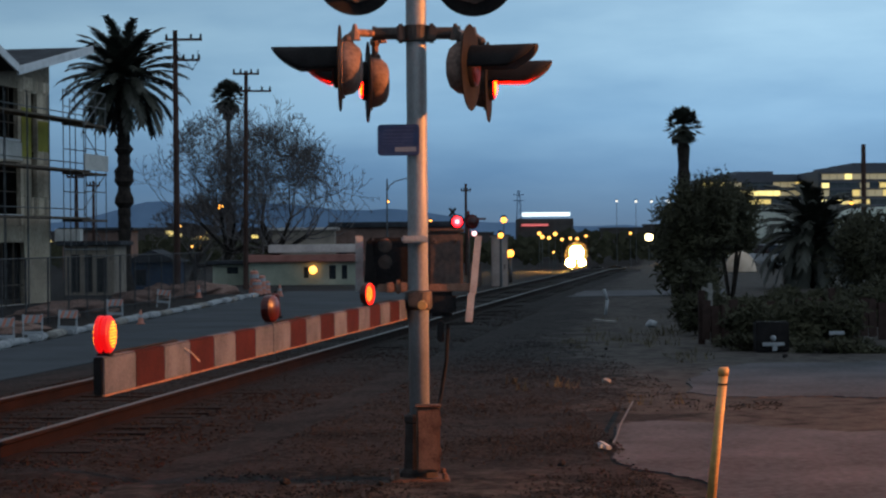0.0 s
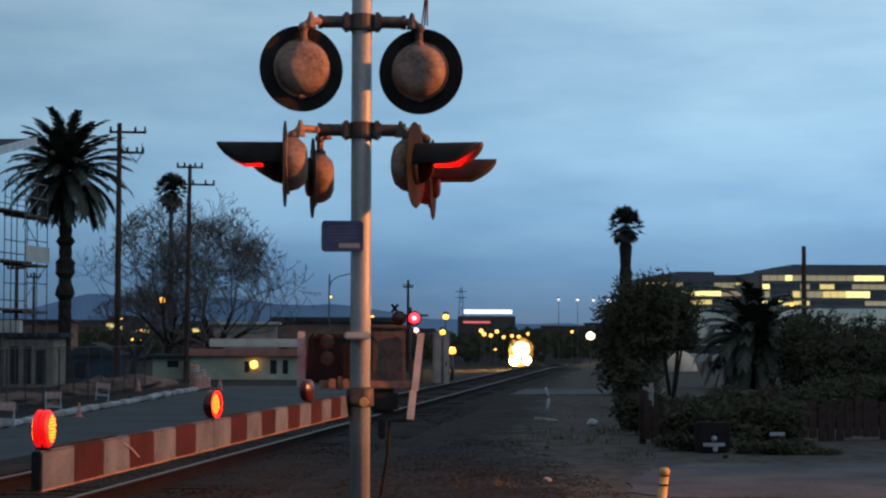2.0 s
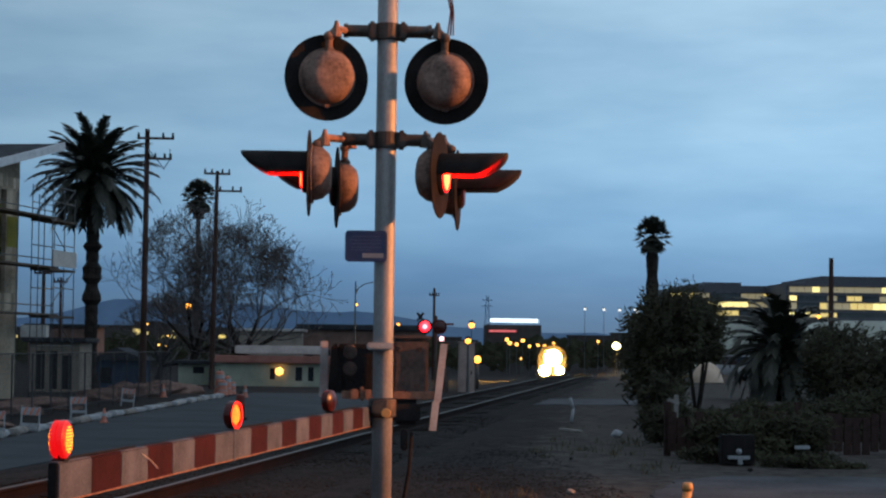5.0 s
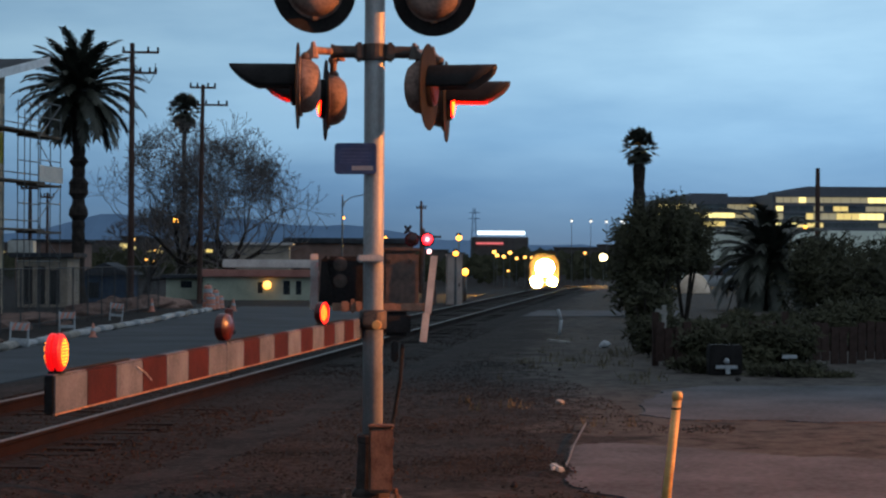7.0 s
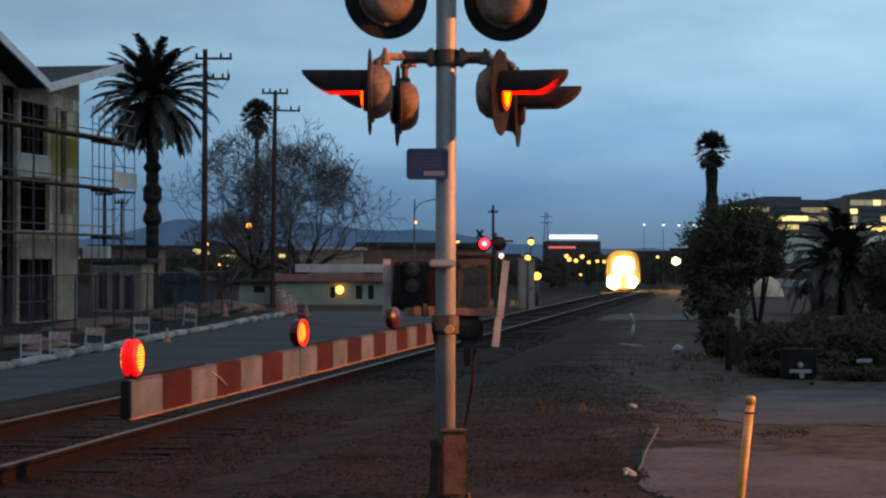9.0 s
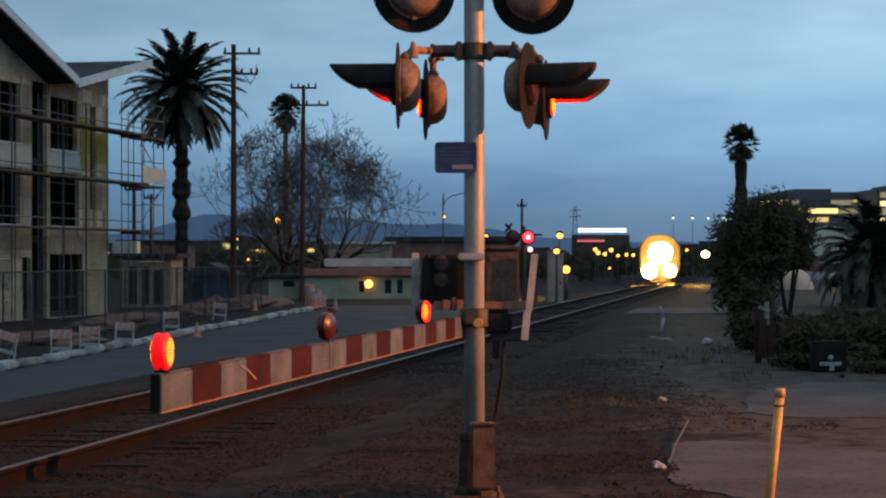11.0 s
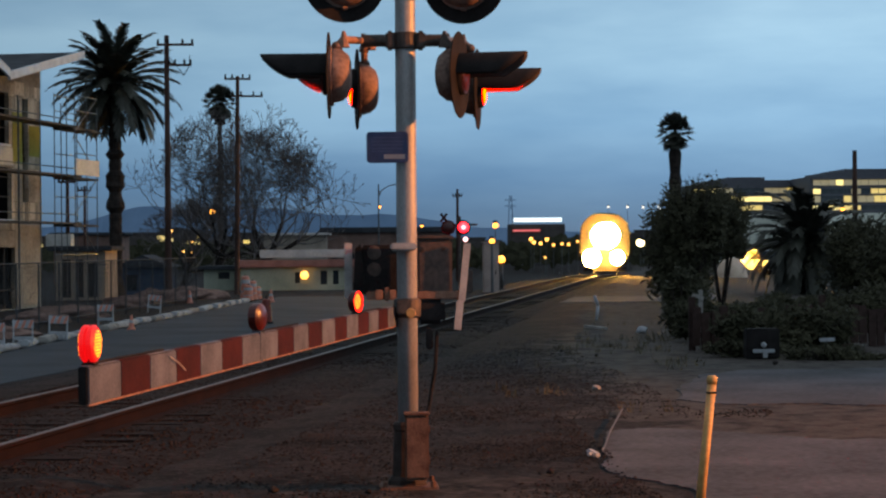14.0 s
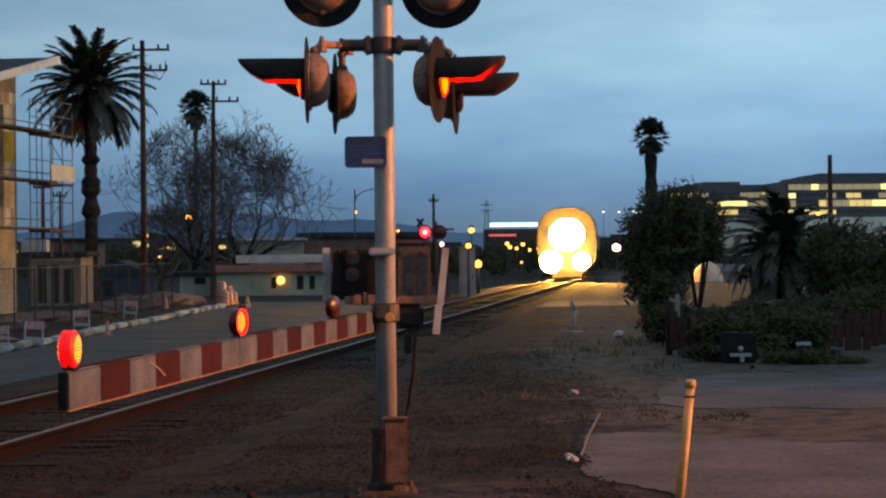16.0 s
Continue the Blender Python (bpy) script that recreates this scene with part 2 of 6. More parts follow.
STUCCO_TAN = surface("tan_stucco", (0.17, 0.14, 0.115), (0.31, 0.255, 0.21), 0.8, 0.9, 0, 0.1, 10.0)
STUCCO_BROWN = surface("brown_brick_wall", (0.1, 0.062, 0.052), (0.19, 0.12, 0.1), 1.0, 0.9, 0, 0.1, 10.0)
ROOF_RED = surface("faded_red_roof_edge", (0.2, 0.085, 0.07), (0.33, 0.15, 0.125), 1.0, 0.9, 0, 0.1, 10.0)
ROOF_PALE = surface("pale_gravel_roof", (0.36, 0.32, 0.3), (0.52, 0.47, 0.44), 1.0, 0.9, 0, 0.1, 10.0)
BLUE_SHED = surface("dark_blue_siding", (0.02, 0.035, 0.065), (0.045, 0.07, 0.11), 1.0, 0.8, 0, 0.1, 10.0)
# distance haze is put into this blue base colour
HAZE_BLUE = surface("haze_painted_blue", (0.1, 0.16, 0.25), (0.135, 0.205, 0.31), 0.004, 1.0, 0, 0.0, 0.03)
FAR_DARK = surface("far_dark_roofline", (0.05, 0.042, 0.04), (0.1, 0.085, 0.08), 0.05, 0.95, 0, 0.0, 0.6)
OFFICE_DARK = surface("dark_office_cladding", (0.05, 0.05, 0.062), (0.085, 0.085, 0.1), 0.1, 0.6, 0, 0.0, 2.0)
# base wall's warm pale colour includes the lamp light falling on it
OFFICE_PALE = surface("lamplit_pale_base_wall", (0.58, 0.58, 0.5), (0.76, 0.76, 0.66), 0.1, 0.7, 0, 0.0, 2.0)
OFFICE_GLASS = surface("dim_office_glazing", (0.03, 0.035, 0.04), (0.08, 0.085, 0.085), 0.2, 0.2, 0, 0.0, 2.0)
ORANGE_PLASTIC = surface("orange_plastic", (0.36, 0.11, 0.07), (0.52, 0.2, 0.14), 5.0, 0.6, 0, 0.05, 40.0)
WHITE_PLASTIC = surface("dirty_white_plastic", (0.2, 0.21, 0.225), (0.36, 0.37, 0.385), 3.0, 0.7, 0, 0.1, 30.0)
FENCE_WIRE = surface("galvanised_fence_wire", (0.03, 0.03, 0.033), (0.07, 0.07, 0.074), 3.0, 0.85, 0.0, 0.0, 30.0)
FENCE_WOOD = surface("dark_red_brown_fence_board", (0.022, 0.014, 0.012), (0.055, 0.034, 0.03), 1.5, 0.9, 0, 0.2, 15.0)
CANVAS = surface("cream_canvas", (0.42, 0.31, 0.23), (0.6, 0.46, 0.36), 2.0, 0.9, 0, 0.1, 20.0)
# kept very dark so lamp light fades across the front like a halo
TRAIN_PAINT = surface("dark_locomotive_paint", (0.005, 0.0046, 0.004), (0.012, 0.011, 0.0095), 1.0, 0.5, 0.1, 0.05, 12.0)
CAR_PAINT = surface("pale_car_paint", (0.35, 0.35, 0.36), (0.5, 0.5, 0.51), 1.0, 0.35, 0.2, 0.0, 12.0)
GLASS_DARK = surface("dark_window_glass", (0.01, 0.012, 0.015), (0.025, 0.028, 0.032), 1.0, 0.1, 0, 0.0, 12.0)

RED_LENS = glow("lit_red_lens", (1.0, 0.0022, 0.0001), 380.0, (0.4, 0.02, 0.01))
ARM_LENS = glow("lit_arm_lens", (1.0, 0.02, 0.004), 2.2, (0.4, 0.02, 0.01))
RED_RING = glow("lit_red_ring", (1.0, 0.006, 0.004), 5.0, (0.4, 0.02, 0.01))
RED_RIM = surface("red_lens_plastic", (0.04, 0.003, 0.002), (0.08, 0.006, 0.004), 9.0, 0.35, 0, 0.05, 60.0)
AMBER_LENS = glow("lit_amber_led", (1.0, 0.3, 0.02), 3.2, (0.4, 0.1, 0.01))
DRY_GRASS = surface("dry_grass", (0.04, 0.035, 0.02), (0.12, 0.1, 0.06), 1.5, 0.95, 0, 0.0, 20.0)
PEBBLE = surface("mixed_pebbles", (0.004, 0.0034, 0.0034), (0.034, 0.029, 0.028), 1.7, 0.95, 0, 0.2, 30.0)
# visor lining made paler than black to bounce the red lens light
LINING = surface("reflective_visor_lining", (0.06, 0.055, 0.055), (0.1, 0.09, 0.09), 8.0, 0.5, 0, 0.1, 60.0)
DARK_LENS = surface("unlit_dark_red_lens", (0.03, 0.004, 0.003), (0.07, 0.01, 0.008), 9.0, 0.3, 0, 0.05, 60.0)
HEADLIGHT = glow("headlight_glare", (1.0, 0.5, 0.09), 620.0)
SODIUM = glow("sodium_lamp", (1.0, 0.36, 0.03), 5.0)
WARM = glow("warm_bulb", (1.0, 0.45, 0.07), 3.5)
COOL = glow("white_bulb", (1.0, 0.95, 0.85), 1.3)
FLOOD = glow("white_floodlight", (1.0, 0.8, 0.4), 5.0)
SIGNAL_RED = glow("red_signal_lamp", (1.0, 0.006, 0.014), 5.0)
# pale disc copies the white glare at the red lamp's centre
SIGNAL_CORE = glow("red_signal_glare_core", (1.0, 0.28, 0.32), 4.0)
OFFICE_LIT = glow("lit_office_window", (0.95, 0.7, 0.17), 0.75)
OFFICE_DIM = glow("dimly_lit_office_window", (0.75, 0.6, 0.25), 0.28)
OFFICE_BRIGHT = glow("bright_office_window", (1.0, 0.82, 0.28), 1.3)
ROOF_LIGHT = glow("white_roof_light_strip", (0.8, 0.97, 1.0), 1.6)
RED_STRIP = glow("red_light_strip", (1.0, 0.12, 0.1), 0.7)


# ---- mesh helpers ----
def box(bm, x, y, z, sx, sy, sz, turn=None, bevel=0.0):
    """A box centred on x, y with its foot at z."""
    m = Matrix.Translation((x, y, z + sz / 2)) @ (turn or Matrix()) @ Matrix.Diagonal((sx, sy, sz, 1))
    made = bmesh.ops.create_cube(bm, size=1.0, matrix=m)["verts"]
    if bevel:
        edges = list({e for v in made for e in v.link_edges})
        bmesh.ops.bevel(bm, geom=edges, offset=bevel, segments=2, affect="EDGES", clamp_overlap=True)
    return bm


def tube(bm, a, b, r0, r1=None, n=10, caps=True):
    """A tapered round bar from a to b."""
    a, b = Vector(a), Vector(b)
    d = b - a
    m = Matrix.Translation((a + b) / 2) @ d.to_track_quat("Z", "Y").to_matrix().to_4x4()
    bmesh.ops.create_cone(bm, cap_ends=caps, segments=n, radius1=r0, radius2=r0 if r1 is None else r1, depth=d.length, matrix=m)
    return bm


def bent(bm, points, r, n=8):
    for a, b in zip(points, points[1:]):
        tube(bm, a, b, r, r, n)
    for p in points[1:-1]:
        bmesh.ops.create_icosphere(bm, subdivisions=1, radius=r * 1.04, matrix=Matrix.Translation(p))
    return bm


def lathe(bm, profile, m=Matrix(), n=24):
    """A surface of revolution about local z, from (radius, height) pairs."""
    rings = []
    for r, h in profile:
        rings.append([bm.verts.new(m @ Vector((r * math.cos(k * math.tau / n), r * math.sin(k * math.tau / n), h))) for k in range(n)])
    for lo, hi in zip(rings, rings[1:]):
        for k in range(n):
            bm.faces.new((lo[k], lo[(k + 1) % n], hi[(k + 1) % n], hi[k]))
    for ring, flip in ((rings[0], True), (rings[-1], False)):
        try:
            bm.faces.new(list(reversed(ring)) if flip else ring)
        except ValueError:
            pass
    return bm


def slab(bm, corners, low, high):
    """A flat plate over a polygon of (x, y) corners."""
    lo = [bm.verts.new((x, y, low)) for x, y in corners]
    hi = [bm.verts.new((x, y, high)) for x, y in corners]
    bm.faces.new(hi)
    bm.faces.new(list(reversed(lo)))
    for k in range(len(lo)):
        bm.faces.new((lo[k], lo[(k + 1) % len(lo)], hi[(k + 1) % len(lo)], hi[k]))
    bmesh.ops.recalc_face_normals(bm, faces=bm.faces)
    return bm


def mesh_of(name, bm, material, smooth=False):
    data = bpy.data.meshes.new(name)
    bm.to_mesh(data)
    bm.free()
    for one in material if isinstance(material, (list, tuple)) else (material,):
        data.materials.append(one)
    if smooth:
        data.polygons.foreach_set("use_smooth", [True] * len(data.polygons))
    return data


def part(name, bm, material, parent=None, label="", smooth=False):
    ob = new(name, mesh_of(name, bm, material, smooth))
    ob.parent = parent
    if label:
        tagged(ob, label)
    return ob


def thing(name, label, category, group="", kind="", at=None):
    ob = new(name)
    ob.empty_display_size = 0.2
    if at is not None:
        ob.matrix_basis = at
    return tagged(ob, label, category, group, kind)


def single(name, bm, material, label, category, group="", kind="", at=None, smooth=False):
    ob = part(name, bm, material, None, "", smooth)
    if at is not None:
        ob.matrix_basis = at
    return tagged(ob, label, category, group, kind)


B = bmesh.new


# ---- ground, track and paving ----
def across(x, y):
    """Distance to the far side of the nearer rail."""
    return -((x + 3.16) * 0.9863 - (y - 14.5) * 0.1652)


def ground_z(x, y):
    q = across(x, y)
    t = min(max((q - 2.8) / 6.0, 0.0), 1.0)
    z = -0.9 * t * t * (3 - 2 * t)
    return z - min(max(y - 105.0, 0.0), 190.0) * 0.009


def track_x(y):
    """The track's centre line: straight, then a bend to the left beyond the street crossing."""
    x = -3.89 + 0.1675 * (min(y, 115.0) - 14.5)
    if y > 115.0:
        k = min(y, 150.0) - 115.0
        x += 0.1675 * k - 0.0875 * k * k / 70.0
    if y > 150.0:
        x += 0.08 * (y - 150.0)
    return x


def spaced(*runs):
    out = []
    for a, b, n in runs:
        out += [a + (b - a) * k / n for k in range(n)]
    return out + [runs[-1][1]]


def make_ground():
    xs = spaced((-3000, -300, 8), (-300, -40, 12), (-40, -8, 24), (-8, 12, 80), (12, 60, 30), (60, 300, 10), (300, 3000, 8))
    ys = spaced((-300, -4, 10), (-4, 9, 20), (9, 36, 120), (36, 130, 90), (130, 320, 50), (320, 4500, 12))
    verts, faces = [], []
    for y in ys:
        for x in xs:
            near = max(0.0, 1.0 - max(0.0, y - 36) / 30) * (1.0 if -12 < x < 30 else 0.0)
            q = across(x, y)
            if q < -1.6 and near:
                rough = 0.022 * noise.noise((x * 0.9, y * 0.5, 0)) + 0.02 * noise.noise((x * 4, y * 3, 7)) + 0.012 * noise.noise((x * 9, y * 6, 2))
                rough *= 0.1 if x > 1.6 else 1.0
            else:
                rough = 0.02 * noise.noise((x * 2.5, y * 2, 3)) - 0.02 if near else 0.0
            verts.append((x, y, ground_z(x, y) + rough * near - 0.03))
    w = len(xs)
    for j in range(len(ys) - 1):
        for i in range(w - 1):
            k = j * w + i
            faces.append((k, k + 1, k + w + 1, k + w))
    data = bpy.data.meshes.new("ground")
    data.from_pydata(verts, [], faces)
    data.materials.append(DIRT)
    data.polygons.foreach_set("use_smooth", [True] * len(data.polygons))
    tagged(new("ground", data), "dark gravelly dirt ground with pale stones and tracks", "ground", kind="structure")


def sheet(name, inner, outer, ys, material, lift, label, category):
    """A paved strip that follows the ground, between two lines x = f(y)."""
    bm = B()
    rows = []
    for y in ys:
        a, b = inner(y), outer(y)
        rows.append([bm.verts.new((a + (b - a) * k / 8, y, ground_z(a + (b - a) * k / 8, y) + lift)) for k in range(9)])
    for lo, hi in zip(rows, rows[1:]):
        for k in range(8):
            bm.faces.new((lo[k], lo[k + 1], hi[k + 1], hi[k]))
    ret = bmesh.ops.extrude_face_region(bm, geom=list(bm.faces))
    bmesh.ops.translate(bm, verts=[v for v in ret["geom"] if isinstance(v, bmesh.types.BMVert)], vec=(0, 0, -0.06))
    bmesh.ops.recalc_face_normals(bm, faces=bm.faces)
    return single(name, bm, material, label, category, kind="structure")


def kerb_x(y):
    return -9.95 + (y - 45.7) * 0.0734


def ragged(points, out):
    """A closed outline with a crumbled edge, pushed outwards a little."""
    cx, cy = sum(p[0] for p in points) / len(points), sum(p[1] for p in points) / len(points)
    line = []
    for (xa, ya), (xb, yb) in zip(points, points[1:] + points[:1]):
        for k in range(14):
            x, y = xa + (xb - xa) * k / 14, ya + (yb - ya) * k / 14
            away = Vector((x - cx, y - cy)).normalized()
            push = out + (0.1 + out * 0.6) * noise.noise((x * 2.1, y * 1.3, 3 + out)) + 0.06 * noise.noise((x * 9, y * 6, 8 + out))
            line.append((x + away.x * push, y + away.y * push * 1.6))
    return line


def make_paving():
    sheet("road", lambda y: kerb_x(y) + 0.3, lambda y: track_x(y) - 6.0 if y < 40 else min(track_x(y) - 6.0, kerb_x(y) + 11), spaced((22, 60, 30), (60, 112, 30)), ASPHALT, 0.02,
          "smooth dark asphalt street beside the railway", "road")
    sheet("road", lambda y: track_x(y) + 1.4, lambda y: 10.2 + 0.2 * (y - 60), spaced((62, 69, 6)), LOT, -0.02,
          "pale dusty street crossing beyond the dirt", "road")
    lot = [(1.86, 15.5), (1.98, 16.4), (2.1, 17.5), (2.25, 18.7), (2.6, 18.95), (3.2, 18.6), (3.9, 17.8), (5, 17.2), (9, 16.6), (9, 9.0), (3.2, 9.0), (2.6, 11.0), (2.3, 12.9), (2.28, 14.0), (2.12, 14.8)]
    strip_edge = [(3.5, 22.6), (3.9, 24.6), (4.5, 26.6), (5.1, 27.5), (8, 27.7), (14, 27.8), (14, 21.4), (7, 21.5), (4.75, 21.8), (3.75, 21.9)]
    for outline, out, z, material, label in (
            (lot, 0.06, -0.018, LOT, "broken grey concrete lot with dusty edges"),
            (strip_edge, 0.1, -0.018, LOT, "dusty pale gravel strip before the hedge")):
        single("pavement", slab(B(), ragged(outline, out), -0.08, z), material, label, "pavement", kind="structure")


def make_track():
    bm = B()
    ys = spaced((2, 60, 90), (60, 150, 60), (150, 330, 40))
    prof = ((-2.6, -0.14), (-1.5, 0.02), (1.5, 0.02), (2.6, -0.14))
    rows = []
    for y in ys:
        x, base = track_x(y), ground_z(track_x(y), y)
        rows.append([bm.verts.new((x + a, y, base + h + 0.025 * noise.noise((a * 3, y * 2.2, 1)))) for a, h in prof])
    for lo, hi in zip(rows, rows[1:]):
        for k in range(3):
            bm.faces.new((lo[k], lo[k + 1], hi[k + 1], hi[k]))
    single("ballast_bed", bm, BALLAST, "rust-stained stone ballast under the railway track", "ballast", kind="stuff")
    track = thing("railway_track", "single railway track with rusty steel rails", "railway track", kind="structure")
    web = ((-0.07, 0.0), (-0.07, 0.02), (-0.012, 0.045), (-0.012, 0.13), (-0.036, 0.145), (-0.036, 0.172), (0.036, 0.172), (0.036, 0.145), (0.012, 0.13), (0.012, 0.045), (0.07, 0.02), (0.07, 0.0))
    for side in (-0.75, 0.75):
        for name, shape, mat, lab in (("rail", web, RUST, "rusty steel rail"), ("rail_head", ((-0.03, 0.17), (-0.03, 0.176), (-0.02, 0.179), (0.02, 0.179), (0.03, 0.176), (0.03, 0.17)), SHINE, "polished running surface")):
            bm = B()
            rings = [[bm.verts.new((track_x(y) + (side + a) * 1.014, y, ground_z(track_x(y), y) + h)) for a, h in shape] for y in ys]
            for lo, hi in zip(rings, rings[1:]):
                for k in range(len(shape)):
                    bm.faces.new((lo[k], lo[(k + 1) % len(shape)], hi[(k + 1) % len(shape)], hi[k]))
            bmesh.ops.recalc_face_normals(bm, faces=bm.faces)
            part(name, bm, mat, track, lab)
    bm = B()
    box(bm, 0, 0, -0.15, 2.6, 0.23, 0.165, bevel=0.012)
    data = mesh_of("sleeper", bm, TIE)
    y = 6.0
    while y < 120:
        ob = new("sleeper", data)
        ob.parent = track
        ob.matrix_basis = pose(track_x(y), y, ground_z(track_x(y), y) + 0.008, 0, random.uniform(-0.4, 0.4), -9.5 + random.uniform(-1, 1))
        y += 0.53


make_ground()
make_paving()
make_track()

# ---- crossing signal with gate ----
MX, MY = 0.3, 14.6
FLASH = [0.547 + 0.6785 * k + (0.065 if k in (0, 11) else -0.06 if k == 16 else 0.0) for k in range(23)]
FAR_FLASH = [0.12 + 0.674 * k for k in range(24)]
TURNERS = []


def led_face(lens, r, x, side):
    """A round array of small lamps on a lens, on the local x axis."""
    bm = B()
    pitch = r * 0.24
    for j in range(-4, 5):
        for k in range(-4, 5):
            y, z = (k + 0.5 * (j % 2)) * pitch, j * pitch * 0.87
            if math.hypot(y, z) < r * 0.92:
                bmesh.ops.create_icosphere(bm, subdivisions=1, radius=pitch * 0.34, matrix=Matrix.Translation((x * side, y, z)) @ Matrix.Diagonal((0.4, 1, 1, 1)))
    return part("led_array", bm, AMBER_LENS, lens, "glowing amber lamp dots", True)


def lamp_unit(parent, m, lit_first, radius, depth, bright, swing=1):
    """A lens that swings to show its lit or its dark side, on the local x axis."""
    face = Matrix.Rotation(radians(90), 4, "Y")
    core = 0.8
    rim, proud = ((radius, -depth / 2), (radius * 1.02, 0), (radius, depth / 2)), 0.0
    if radius < 0.1:
        rim, proud = ((radius * 0.9, -depth / 2 - 0.004), (radius, -depth / 2), (radius * 1.02, 0), (radius, depth / 2 + 0.012), (radius * 0.86, depth / 2 + 0.012), (radius * 0.84, depth / 2)), -0.005
    lens = part("lens", lathe(B(), rim, face, 20), RED_RIM, parent, "round red lens")
    lens.matrix_basis = m
    part("lit_side", lathe(B(), ((radius * core, depth / 2 + 0.006 + proud), (radius * core * 0.82, depth / 2 + 0.012 + proud * 1.6), (0.01, depth / 2 + 0.016 + proud * 2)), face, 20), bright, lens, "glowing red lamp face", True)
    if not proud:
        part("lit_ring", lathe(B(), ((radius * 0.96, depth / 2 - 0.002), (radius * 0.9, depth / 2 + 0.004), (radius * 0.6, depth / 2 + 0.006)), face, 20), RED_RING, lens, "glowing red lens ring", True)
    part("dark_side", lathe(B(), ((0.01, -depth / 2 - 0.014), (radius * 0.85, -depth / 2 - 0.008), (radius * 0.93, -depth / 2 - 0.001)), face, 20), DARK_LENS, lens, "unlit dark red lamp face", True)
    if radius < 0.1:
        bm = lathe(B(), ((radius * 0.98, depth / 2 + 0.0125), (radius * 0.92, depth / 2 + 0.013), (radius * 0.85, depth / 2 + 0.0125)), face, 24)
        bmesh.ops.delete(bm, geom=[one for one in bm.faces if len(one.verts) > 4], context="FACES")
        part("lit_ring", bm, RED_RING, lens, "glowing red lens ring", True)
        led_face(lens, radius * 0.76, depth / 2 + 0.006, 1)
    TURNERS.append((lens, m, lit_first, swing, 3 if radius > 0.1 else 0, FLASH))
    return lens


def flasher_head(mast, x, y, z, facing, lit_first, top, hang):
    """One crossing lamp: round background, rear housing, visor and lens; facing is its heading in degrees from +x. lit_first: None for a lamp turned away."""
    here = Matrix.Translation((x - MX, y - MY, z)) @ pose(0, 0, 0, 0, 0, facing)
    head = part("flasher_head", lathe(B(), ((0.112, 0.004), (0.3, 0.0), (0.305, -0.004), (0.3, -0.01), (0.112, -0.012)), Matrix.Rotation(radians(90), 4, "Y"), 40), BLACK, mast, "round black signal background")
    head.matrix_basis = here
    ax = Matrix.Rotation(radians(-90), 4, "Y")
    part("housing", lathe(B(), ((0.185, 0.012), (0.19, 0.05), (0.178, 0.1), (0.14, 0.145), (0.1, 0.16), (0.02, 0.165)), ax, 28), HOUSING, head, "faded rust-brown lamp housing", True)
    bm = B()
    lathe(bm, ((0.205, 0.011), (0.208, 0.026), (0.186, 0.03)), ax, 28)
    box(bm, -0.02, 0, -0.215, 0.04, 0.05, 0.06, bevel=0.008)
    box(bm, -0.06, 0, 0.15, 0.08, 0.05, 0.06, bevel=0.008)
    for k in (-1, 1):
        box(bm, -0.03, 0.17 * k, -0.02, 0.035, 0.03, 0.04, bevel=0.006)
    part("housing_ring", bm, HOUSING, head, "cast hinge ring and latch")
    bm = B()
    rings = []
    for r in (0.155, 0.15):
        ring = []
        for k in range(25):
            a = radians(-93 + 186 * k / 24)
            reach = 0.47 - 0.19 * (abs(a) / radians(93)) ** 3
            ring.append([bm.verts.new((0.004 + reach * j / 5, r * math.sin(a), r * math.cos(a))) for j in range(6)])
        rings.append(ring)
    for ring in rings:
        for p, q in zip(ring, ring[1:]):
            for j in range(5):
                bm.faces.new((p[j], p[j + 1], q[j + 1], q[j])).material_index = 1 if ring is rings[1] else 0
    for p in range(24):
        bm.faces.new((rings[0][p][5], rings[1][p][5], rings[1][p + 1][5], rings[0][p + 1][5]))
    for p in (0, 24):
        for j in range(5):
            bm.faces.new((rings[0][p][j], rings[0][p][j + 1], rings[1][p][j + 1], rings[1][p][j]))
    bmesh.ops.recalc_face_normals(bm, faces=bm.faces)
    part("visor", bm, (BLACK, LINING), head, "long black visor", True)
    if lit_first is None:
        part("lens", lathe(B(), ((0.105, 0.004), (0.09, 0.016), (0.01, 0.022)), Matrix.Rotation(radians(90), 4, "Y"), 24), DARK_LENS, head, "unlit red lens", True)
    else:
        # added ring blocks glow leaking from the lit face when turned away
        part("lens_glow_shield", lathe(B(), ((0.134, -0.02), (0.139, -0.015), (0.139, 0.032), (0.135, 0.032)), Matrix.Rotation(radians(90), 4, "Y"), 24), BLACK, head, "black shield hiding glow from the turned lens", True)
        lamp_unit(head, pose(0.03, 0, 0), lit_first, 0.132, 0.02, RED_LENS, -1 if 90 < facing < 270 else 1)
    bm = B()
    back = here @ Vector((-0.06, 0, 0.16))
    bent(bm, [tuple(back), (back.x, back.y, top - 0.05), (back.x + 0.05 * hang[0], back.y + 0.05 * hang[1], top), (hang[2], hang[3], 3.17 if z < 3.3 else 3.95)], 0.027, 10)
    bmesh.ops.create_icosphere(bm, subdivisions=2, radius=0.04, matrix=Matrix.Translation((back.x, back.y, top - 0.05)))
    tube(bm, (back.x + 0.05 * hang[0], back.y, top - 0.055), (back.x + 0.05 * hang[0], back.y, top + 0.06), 0.042, 0.012, 8)
    # left conduits get the orange-brown of lamp light, right ones stay dark
    part("hanger_pipe", bm, RUST_LAMPLIT if x < MX else ALU, mast, "bent conduit, left ones coloured as lamplit orange")


